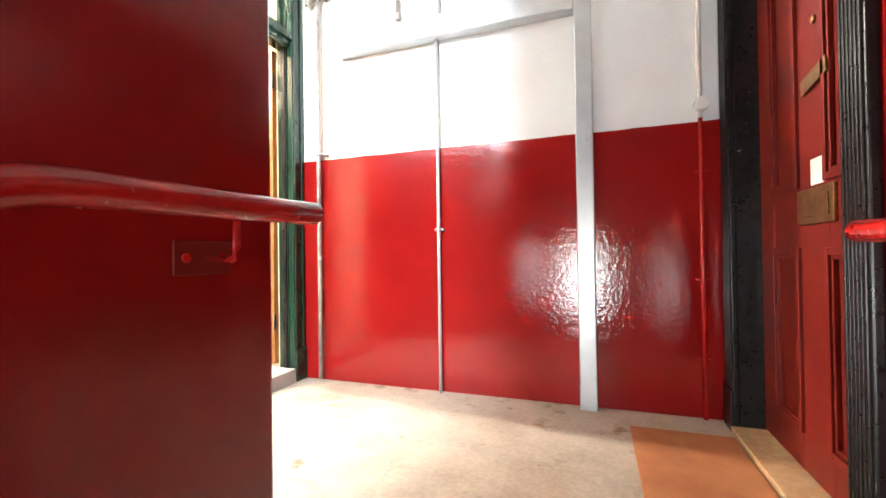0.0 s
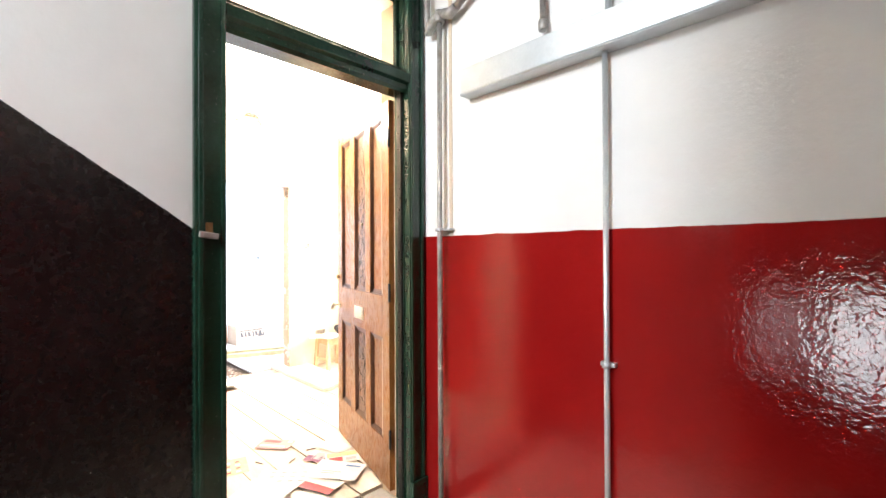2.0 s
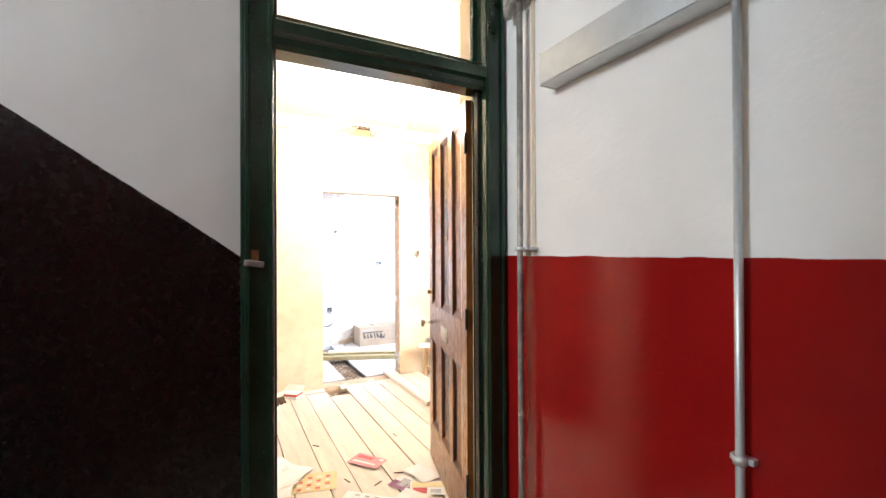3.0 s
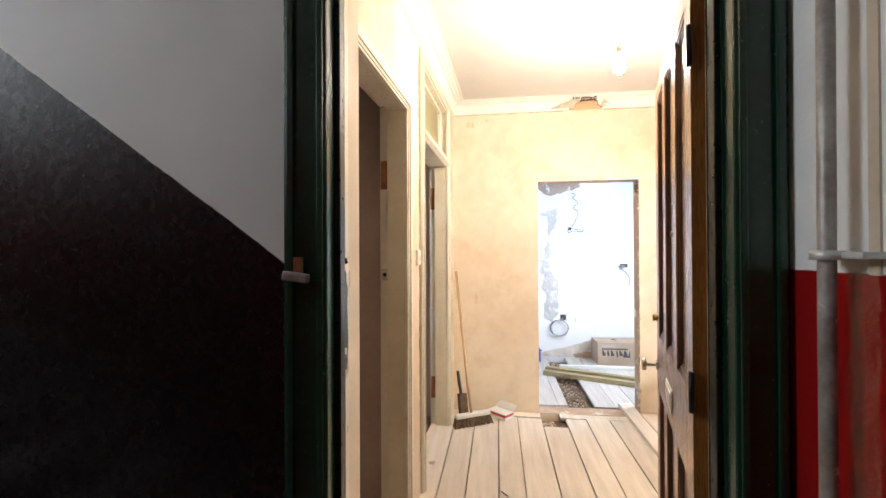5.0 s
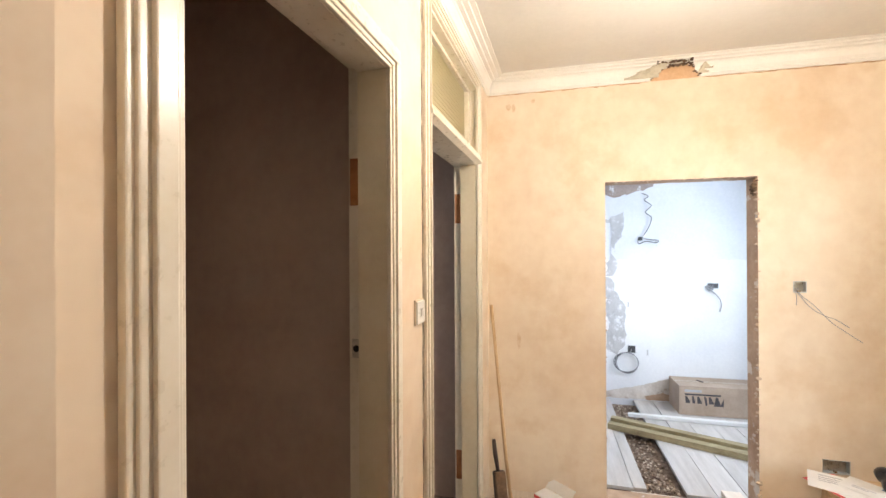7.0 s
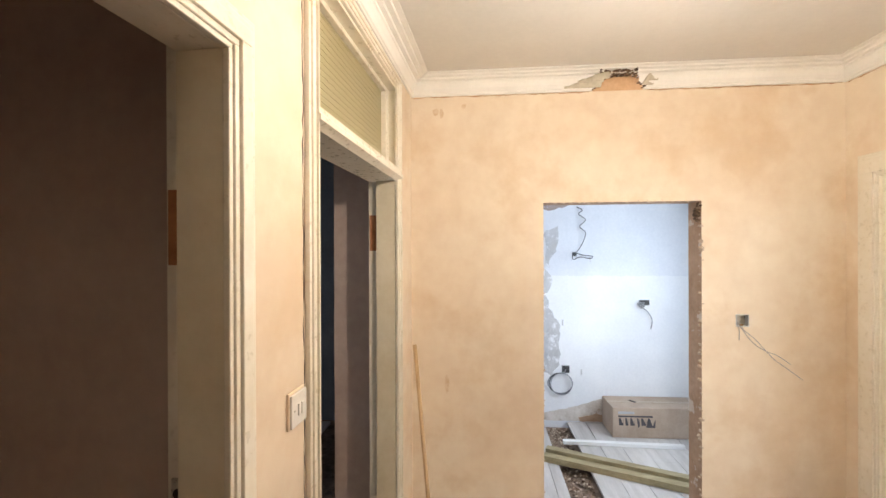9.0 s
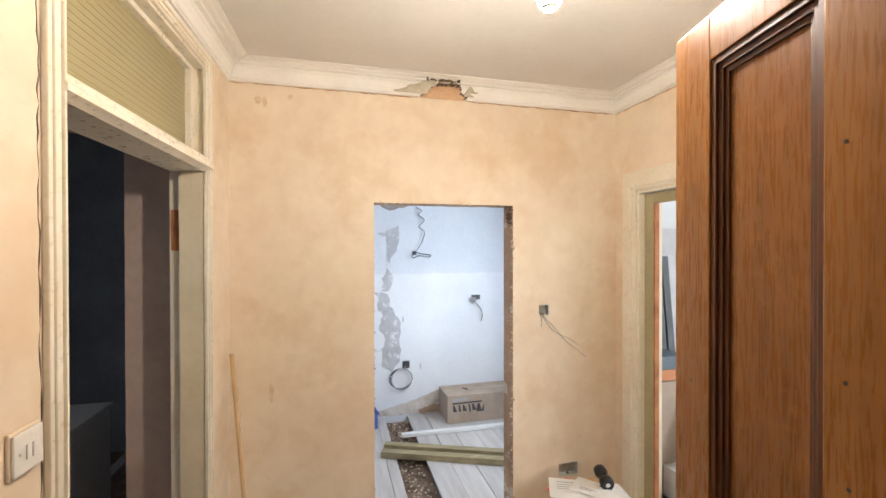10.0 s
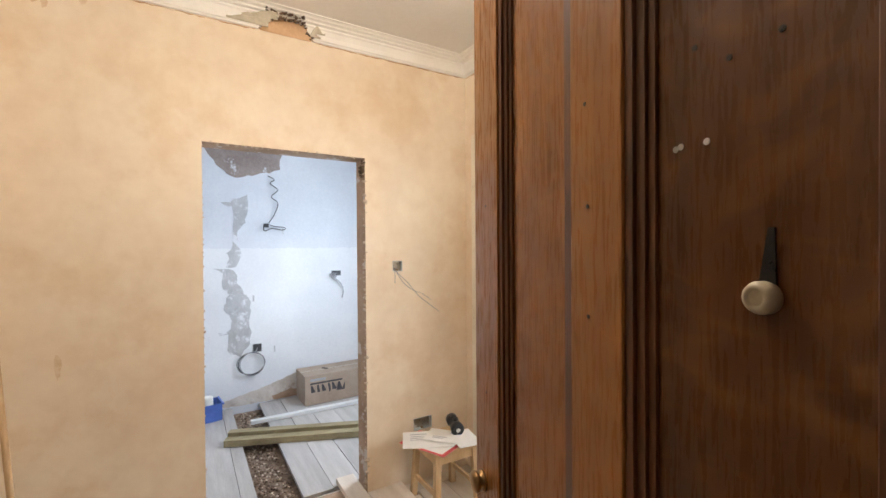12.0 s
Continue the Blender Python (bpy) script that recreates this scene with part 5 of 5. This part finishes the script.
# ---- post scattered on the hall floor ----
MAG = [(-0.45, 0.45, 0.05, 0.42, yellow_ink_mat), (-0.4, 0.0, -0.4, 0.0, red_ink_mat), (0.1, 0.4, -0.35, -0.1, grey_ink_mat)]
PLUM = [(-0.5, 0.5, -0.5, 0.0, purple_ink_mat), (-0.3, 0.1, -0.3, 0.3, grey_ink_mat), (0.2, 0.45, 0.1, 0.4, yellow_ink_mat)]
GRID = [(-0.3 + 0.2 * i, -0.2 + 0.2 * i, -0.2 + 0.25 * j, -0.1 + 0.25 * j, grey_ink_mat) for i in range(4) for j in range(3)]
POST = "post on the hall floor"
sheet("leaflet", -3.00, 1.885, 0.002, 0.23, 0.145, 38, surface("pink red leaflet", (0.56, 0.20, 0.20), (0.68, 0.30, 0.29), 0.5), "pink-red printed leaflet lying on the boards", "leaflet", POST, 0.006, 5, [(-0.4, 0.1, 0.1, 0.35, red_ink_mat), (-0.4, 0.35, -0.3, -0.15, paper_mat), (0.3, 0.42, 0.25, 0.4, paper_mat)])
for k, (x, y, t) in enumerate(((-3.14, 1.33, 20), (-3.08, 1.36, 48), (-3.02, 1.30, 8), (-2.93, 1.29, -14))):
    sheet("letter", x, y, 0.002 + 0.007 * k, 0.297, 0.21, t, paper_mat, "loose white letter on the floorboards", "letter", POST, 0.012, 20 + k, TEXT if k == 2 else ())
sheet("magazine", -2.90, 1.50, 0.002, 0.30, 0.21, 75, yellow_ink_mat, "yellow patterned magazine under white letters", "magazine", POST, 0.004, 30, [(-0.45 + 0.18 * i, -0.36 + 0.18 * i, -0.4 + 0.2 * j, -0.3 + 0.2 * j, red_ink_mat if (i + j) % 2 else paper_mat) for i in range(5) for j in range(4)])
sheet("magazine", -2.60, 2.02, 0.002, 0.21, 0.148, 30, paper_mat, "plum and white printed magazine on the boards", "magazine", POST, 0.004, 31, PLUM)
sheet("magazine", -2.50, 2.10, 0.008, 0.21, 0.148, 62, paper_mat, "yellow and red printed magazine on the boards", "magazine", POST, 0.004, 32, MAG)
sheet("letter", -2.66, 2.14, 0.012, 0.21, 0.148, 10, paper_mat, "small white letter beside the open door", "letter", POST, 0.010, 33)
sheet("flyer", -2.52, 1.72, 0.002, 0.297, 0.21, 50, paper_mat, "white flyer with a grid of grey pictures", "flyer", POST, 0.010, 34, GRID)
sheet("letter", -2.36, 1.98, 0.014, 0.297, 0.21, 35, paper_mat, "loose white letter by the open door", "letter", POST, 0.010, 35, ENV)
sheet("letter", -2.24, 1.68, 0.002, 0.297, 0.21, 70, paper_mat, "white letter just inside the threshold", "letter", POST, 0.008, 36)
sheet("leaflet", -2.30, 1.84, 0.010, 0.21, 0.148, 20, paper_mat, "white and pink leaflet inside the threshold", "leaflet", POST, 0.006, 37, [(-0.5, 0.5, -0.5, -0.1, red_ink_mat)])
sheet("magazine", -2.38, 1.44, 0.002, 0.297, 0.21, 115, paper_mat, "plum printed magazine just inside the threshold", "magazine", POST, 0.006, 38, PLUM)
sheet("letter", -2.44, 1.56, 0.010, 0.297, 0.21, 25, paper_mat, "crumpled white letter on the boards", "letter", POST, 0.016, 39)
for k, (x, y, t) in enumerate(((-2.82, 1.70, 20), (-2.76, 2.02, 70), (-3.4, 1.62, 40), (-3.3, 2.2, 10), (-2.7, 1.86, 120))):
    solid("wood_splinter", box(-0.03, 0.03, -0.003, 0.003, 0.001, 0.006, pose(x, y, 0, 0, 0, t), 0.001), dark_wood_mat, "thin dark wood splinter on the boards", "splinter", "splinters on the hall floor")

# boards left lying
solid("loose_board", box(-4.97, -3.76, 2.685, 2.80, 0.003, 0.036, None, 0.003), board_mat, "loose dusty board lying through the opening", "board", "loose boards")
solid("loose_board", box(-4.715, -3.80, 2.806, 3.03, 0.003, 0.036, None, 0.003), board_mat, "wide loose dusty board by the stool", "board", "loose boards")
bm = bmesh.new()
lumps(bm, 60, (-4.54, 2.02, -0.055), (0.09, 0.07, 0.012), (0.006, 0.018), 61)
solid("wood_debris", bm, edge_mat, "splintered wood debris in the floor hole", "debris", kind="stuff")
bm = bmesh.new()
lumps(bm, 800, (-5.75, 2.35, -0.062), (0.95, 0.10, 0.010), (0.004, 0.014), 62)
solid("rubble", bm, rubble_mat, "brown rubble and plaster crumbs between the joists", "rubble", kind="stuff")
bm = bmesh.new()
lumps(bm, 240, (-5.75, 2.36, -0.056), (0.95, 0.10, 0.010), (0.004, 0.011), 63)
solid("rubble", bm, edge_mat, "pale plaster crumbs between the joists", "rubble", kind="stuff")

# ---- kitchen wall ----
KX = -6.78


def patch(outline, depth, ragged=0.02, seed=0):
    """A flat skin on the kitchen's far wall with a ragged outline."""
    rnd = random.Random(seed)
    pts = []
    for (y0, z0), (y1, z1) in zip(outline, outline[1:] + outline[:1]):
        n = max(2, int(math.hypot(y1 - y0, z1 - z0) / 0.035))
        for k in range(n):
            pts.append((y0 + (y1 - y0) * k / n + rnd.uniform(-ragged, ragged), max(0.002, z0 + (z1 - z0) * k / n + rnd.uniform(-ragged, ragged))))
    bm = bmesh.new()
    back = [bm.verts.new((KX - 0.002, y, z)) for y, z in pts]
    front = [bm.verts.new((KX + depth, y, z)) for y, z in pts]
    n = len(pts)
    for i in range(n):
        bm.faces.new((back[i], back[(i + 1) % n], front[(i + 1) % n], front[i]))
    bm.faces.new(front)
    bm.normal_update()
    if bm.faces[:][-1].normal.x < 0:
        bmesh.ops.reverse_faces(bm, faces=bm.faces)
    bmesh.ops.triangulate(bm, faces=[f for f in bm.faces if len(f.verts) > 4], ngon_method="EAR_CLIP")
    return bm


def wall_patch(name, outline, depth, mat, label, ragged=0.02, seed=0):
    return structure(name, patch(outline, depth, ragged, seed), mat, label, "wall patch")


wall_patch("wall_skim", [(1.2, 0.02), (2.0, 0.03), (2.31, 0.10), (2.58, 0.165), (2.84, 0.25), (3.79, 0.29), (3.79, 1.52), (1.2, 1.52)], 0.003, kitchen_low_mat, "whiter skim coat on the lower kitchen wall", 0.006, 1)
wall_patch("wall_base", [(1.2, 0.003), (3.79, 0.003), (3.79, 0.295), (2.84, 0.255), (2.58, 0.17), (2.31, 0.105), (2.0, 0.035), (1.2, 0.025)], 0.0015, base_mat, "dirty bare plaster along the kitchen floor", 0.008, 2)
GREY = "ragged grey cement patch on the kitchen wall"
wall_patch("wall_patch_grey", [(2.164, 1.953), (2.235, 1.97), (2.377, 2.042), (2.39, 1.931), (2.359, 1.771), (2.30, 1.68), (2.286, 1.612), (2.245, 1.69), (2.27, 1.80), (2.241, 1.909)], 0.006, patch_mat, GREY, 0.014, 3)
wall_patch("wall_patch_grey", [(2.257, 1.581), (2.328, 1.517), (2.31, 1.42), (2.285, 1.335), (2.199, 1.347), (2.225, 1.43), (2.209, 1.471), (2.25, 1.52)], 0.0055, patch_mat, GREY, 0.012, 8)
wall_patch("wall_patch_grey", [(2.171, 1.301), (2.269, 1.313), (2.296, 1.186), (2.367, 1.055), (2.41, 0.988), (2.394, 0.829), (2.406, 0.635), (2.318, 0.487), (2.199, 0.535), (2.206, 0.722), (2.24, 0.80), (2.167, 0.975), (2.215, 1.08), (2.15, 1.163)], 0.006, patch_mat, GREY, 0.014, 9)
wall_patch("wall_patch_grey", [(2.085, 1.335), (2.241, 1.322), (2.171, 1.288)], 0.005, patch_mat, "thin grey cement smear on the kitchen wall", 0.005, 4)
wall_patch("wall_patch_grey", [(2.124, 0.731), (2.206, 0.706), (2.137, 0.692)], 0.005, patch_mat, "thin grey cement smear on the kitchen wall", 0.004, 7)
wall_patch("wall_patch_brown", [(2.047, 2.404), (2.0, 2.47), (2.72, 2.47), (2.698, 2.40), (2.681, 2.306), (2.60, 2.285), (2.557, 2.263), (2.44, 2.235), (2.335, 2.198), (2.25, 2.205), (2.181, 2.248)], 0.005, pink_patch_mat, "brown dimmed plaster patch on the kitchen wall", 0.011, 5)
wall_patch("wall_patch_brown", [(2.596, 0.004), (2.84, 0.004), (2.835, 0.075), (2.76, 0.09), (2.68, 0.06), (2.596, 0.052)], 0.010, reveal_mat, "hole broken in the plaster above the floor", 0.009, 6)


def kitchen_box(y, z, w, h, label):
    b = thing("socket_box", (KX, y, z), label, "socket box", "open socket boxes")
    part("rim", box(KX, KX + 0.009, y - w / 2, y + w / 2, z - h / 2, z + h / 2, bevel=0.002), galv_mat, b)
    # The box isn't hollow: a dark plate on its front gives the recess's shade.
    part("inside", box(KX + 0.009, KX + 0.0105, y - w / 2 + 0.006, y + w / 2 - 0.006, z - h / 2 + 0.006, z + h / 2 - 0.006), dark_cable_mat, b)
    return b


kb = kitchen_box(2.46, 0.545, 0.085, 0.085, "open socket box with a coil of grey cable")
for k in range(3):
    pts = [(KX + 0.03 + 0.012 * k, 2.40 + (0.125 - 0.008 * k) * math.cos(a) + 0.004 * k, 0.405 + (0.105 + 0.004 * k) * math.sin(a)) for a in np.linspace(0, 2 * math.pi, 30, endpoint=False)]
    part("coil", tube(pts, 0.005, 7, True), cable_mat if k % 2 == 0 else dark_cable_mat, kb)
part("tail", wire([(KX + 0.01, 2.46, 0.545), (KX + 0.04, 2.44, 0.52), (KX + 0.04, 2.40, 0.51)], 0.005), cable_mat, kb)
kb = kitchen_box(3.25, 1.247, 0.11, 0.062, "open socket box with a hanging grey cable")
for k in range(3):
    part("cable", wire([(KX + 0.01, 3.21 + 0.02 * k, 1.25), (KX + 0.05, 3.17 + 0.015 * k, 1.235 - 0.02 * k), (KX + 0.05, 3.24, 1.22), (KX + 0.03, 3.19, 1.25)], 0.0045), cable_mat, kb)
part("cable", wire([(KX + 0.02, 3.19, 1.22), (KX + 0.04, 3.27, 1.16), (KX + 0.03, 3.32, 1.07), (KX + 0.02, 3.31, 0.98)], 0.005), cable_mat, kb)
kb = kitchen_box(2.555, 1.745, 0.05, 0.05, "small open box with a loose looped cable")
part("cable", wire([(KX + 0.02, 2.57, 2.235), (KX + 0.03, 2.63, 2.20), (KX + 0.03, 2.59, 2.16), (KX + 0.03, 2.66, 2.10), (KX + 0.03, 2.60, 2.03), (KX + 0.03, 2.66, 1.97), (KX + 0.03, 2.63, 1.86), (KX + 0.02, 2.575, 1.77)], 0.0045), dark_cable_mat, kb)
part("cable", wire([(KX + 0.02, 2.56, 1.76), (KX + 0.04, 2.63, 1.735), (KX + 0.05, 2.72, 1.725), (KX + 0.05, 2.70, 1.70), (KX + 0.04, 2.60, 1.715), (KX + 0.04, 2.53, 1.69), (KX + 0.03, 2.53, 1.76)], 0.0045), dark_cable_mat, kb)
for y, z in ((2.62, 0.515), (2.71, 1.69), (2.43, 1.03)):
    solid("wall_nick", box(KX, KX + 0.004, y - 0.008, y + 0.008, z - 0.03, z + 0.03, bevel=0.002), patch_mat, "small dark nick in the kitchen wall", "nick", kind="structure")

# ---- kitchen floor ----
crate = thing("cardboard_box", (-6.60, 3.17, 0), "large sealed brown cardboard carton with dark printing", "carton")
CB = Matrix.Translation((-6.42, 2.83, 0.002)) @ Matrix.Rotation(radians(1.5), 4, "Z")
crate_body = part("carton", box(-0.33, 0, 0, 0.82, 0, 0.285, CB, 0.005), cardboard_mat, crate)
part("tape", box(-0.19, -0.14, -0.001, 0.821, 0.2845, 0.2862, CB), surface("brown tape", (0.38, 0.28, 0.19), (0.44, 0.33, 0.24), 0.3), crate_body, "glossy brown tape")
part("logo_bar", box(0.0, 0.0012, 0.05, 0.37, 0.196, 0.212, CB), ink_mat, crate_body, "dark printed bar")
part("small_print", box(0.0, 0.0012, 0.05, 0.20, 0.226, 0.25, CB), grey_ink_mat, crate_body, "small grey printed block")
for k, (a, b, slant) in enumerate(((0.055, 0.10, 0), (0.115, 0.145, 0.0), (0.16, 0.205, 0), (0.22, 0.245, 0.012), (0.262, 0.31, 0), (0.325, 0.395, -0.02))):
    low = 0.10 if k in (3, 5) else 0.118
    pr = prism([(a, 0.186), (a + 0.018, 0.186), (b - 0.006 + slant, low + 0.014), (b, 0.18), (b - 0.002, low), (a + 0.004 + slant, low)], "x", 0.0, 0.0012, CB)
    part("logo_shape", pr, ink_mat, crate_body, "dark printed shape")
solid("offcut", box(-0.035, 0.035, -0.012, 0.012, 0, 0.005, Matrix.Translation((-6.60, 3.07, 0.289)) @ Matrix.Rotation(radians(35), 4, "Z"), 0.001), dark_wood_mat, "small dark offcut lying on the carton", "offcut")


def beam(name, a, b, w, h, z, mat, label, group=""):
    d = Vector((b[0] - a[0], b[1] - a[1], 0))
    m = Matrix.Translation((a[0], a[1], z)) @ Matrix.Rotation(math.atan2(d.y, d.x), 4, "Z")
    return solid(name, box(0, d.length, 0, w, 0, h, m, 0.004), mat, label, "timber", group)


beam("timber_post", (-5.905, 2.10), (-5.44, 3.26), 0.075, 0.05, 0.002, treated_mat, "green treated timber lying on the kitchen floor", "treated timbers")
beam("timber_post", (-5.985, 2.135), (-5.52, 3.28), 0.07, 0.075, 0.002, treated_mat, "thicker green treated timber on the kitchen floor", "treated timbers")
beam("batten", (-6.235, 2.335), (-6.215, 3.40), 0.05, 0.032, 0.002, white_wood_mat, "white primed batten lying on the kitchen floor")

tub = thing("storage_tub", (-6.55, 1.98, 0), "blue plastic tub with white things in it", "tub")
TB = Matrix.Translation((-6.58, 1.97, 0.001)) @ Matrix.Rotation(radians(8), 4, "Z")
for a in ((-0.10, 0.10, -0.15, -0.146, 0, 0.15), (-0.10, 0.10, 0.146, 0.15, 0, 0.15), (-0.10, -0.096, -0.146, 0.146, 0, 0.15), (0.096, 0.10, -0.146, 0.146, 0, 0.15)):
    part("side", box(*a, TB, 0.001), blue_plastic_mat, tub)
part("base", box(-0.096, 0.096, -0.146, 0.146, 0, 0.004, TB), blue_plastic_mat, tub)
for a in ((-0.115, 0.115, 0.15, 0.165), (-0.115, 0.115, -0.165, -0.15)):
    part("rim", box(*a, 0.14, 0.152, TB, 0.002), blue_plastic_mat, tub)
can = lathe([(0.045, 0.005), (0.047, 0.01), (0.047, 0.185), (0.04, 0.20), (0.02, 0.205)], (0, 0, 0), "z", 18)
can.transform(TB @ Matrix.Translation((0.0, 0.05, 0)))
solid("plastic_bottle", can, white_plastic_mat, "squat white plastic bottle standing in the tub", "bottle")
solid("cloth_bundle", box(-0.08, 0.08, -0.13, -0.02, 0.005, 0.17, TB, 0.03), paper_mat, "white crumpled bundle in the blue tub", "cloth")

# ---- bathroom glimpsed through the doorway ----
bath = thing("bath_panel", (-5.4, 0.05, 0), "white bathroom unit standing in the dark room", "bathroom unit")
part("front", box(-5.70, -5.12, 0.16, 0.20, 0.0, 0.70, None, 0.01), white_plastic_mat, bath)
part("top", box(-5.72, -5.10, -0.15, 0.21, 0.70, 0.73, None, 0.01), white_plastic_mat, bath)
for k in range(3):
    solid("pallet_slat", box(-6.5, -5.2, -0.45 + 0.2 * k, -0.37 + 0.2 * k, 0.001, 0.03, None, 0.002), store_mat, "pale slat on the dark bathroom floor", "slat", "pale slats")

# ---- store room glimpsed through the glazed door ----
door_b = thing("leaning_door", (-5.28, 4.6, 0), "pale old panelled door leaning on the store room wall", "door")
LD = Matrix.Translation((-5.17, 4.16, 0.0)) @ Matrix.Rotation(radians(-6), 4, "Y")


def lean_box(x0, x1, y0, y1, z0, z1, bevel=0.002):
    return box(y0, y1, x0, x1, z0, z1, LD, bevel)


panel_door(door_b, lean_box, 0.76, 1.98, [(0.10, 0.21), (0.28, 0.48), (0.55, 0.66)], [(0.25, 0.75), (1.15, 1.78)], 0.04, (store_mat, (store_mat, store_mat, store_mat), store_mat), 0.004)
for k, (y, w, h) in enumerate(((4.20, 0.05, 1.80), (4.262, 0.04, 1.70), (4.315, 0.06, 1.74))):
    solid("leaning_plank", box(-0.012, 0.012, 0, w, 0, h, Matrix.Translation((-5.03 + 0.01 * k, y, 0.001)) @ Matrix.Rotation(radians(-6), 4, "Y"), 0.002), plank_mat, "dark grey plank leaning on the store room wall", "plank", "leaning planks")
solid("leaning_board", box(-0.01, 0.01, 0, 0.34, 0, 1.12, Matrix.Translation((-4.86, 4.86, 0.22)) @ Matrix.Rotation(radians(-20), 4, "Y") @ Matrix.Rotation(radians(7), 4, "X"), 0.002), white_wood_mat, "white board leaning on a panelled door", "board")
solid("carton", box(-5.12, -4.86, 3.98, 4.28, 0.001, 0.82, None, 0.004), cardboard_mat, "tall brown carton in the store room", "carton")
solid("orange_box", box(-5.10, -4.88, 4.00, 4.27, 0.822, 0.90, None, 0.004), orange_mat, "orange box on a carton", "box")
solid("slate_box", box(-5.10, -4.88, 4.00, 4.26, 0.902, 1.0, None, 0.004), slate_mat, "slate blue box on an orange box", "box")
for k in range(2):
    solid("insulation_sheet", box(-0.015, 0.015, 0, 0.55, 0, 0.58, Matrix.Translation((-4.66 - 0.12 * k, 4.18 + 0.08 * k, 0.225)) @ Matrix.Rotation(radians(-24), 4, "Y"), 0.003), paper_mat, "white sheet material propped on timbers", "sheet", "white sheets")
for k in range(4):
    solid("stacked_timber", box(-4.95, -4.35, 4.05 + 0.17 * k, 4.19 + 0.17 * k, 0.001, 0.11, None, 0.003), white_wood_mat, "pale stacked timber on the store room floor", "timber", "stacked timbers")
    solid("stacked_timber", box(-4.95, -4.35, 4.05 + 0.17 * k, 4.19 + 0.17 * k, 0.112, 0.22, None, 0.003), white_wood_mat, "pale stacked timber on the store room floor", "timber", "stacked timbers")
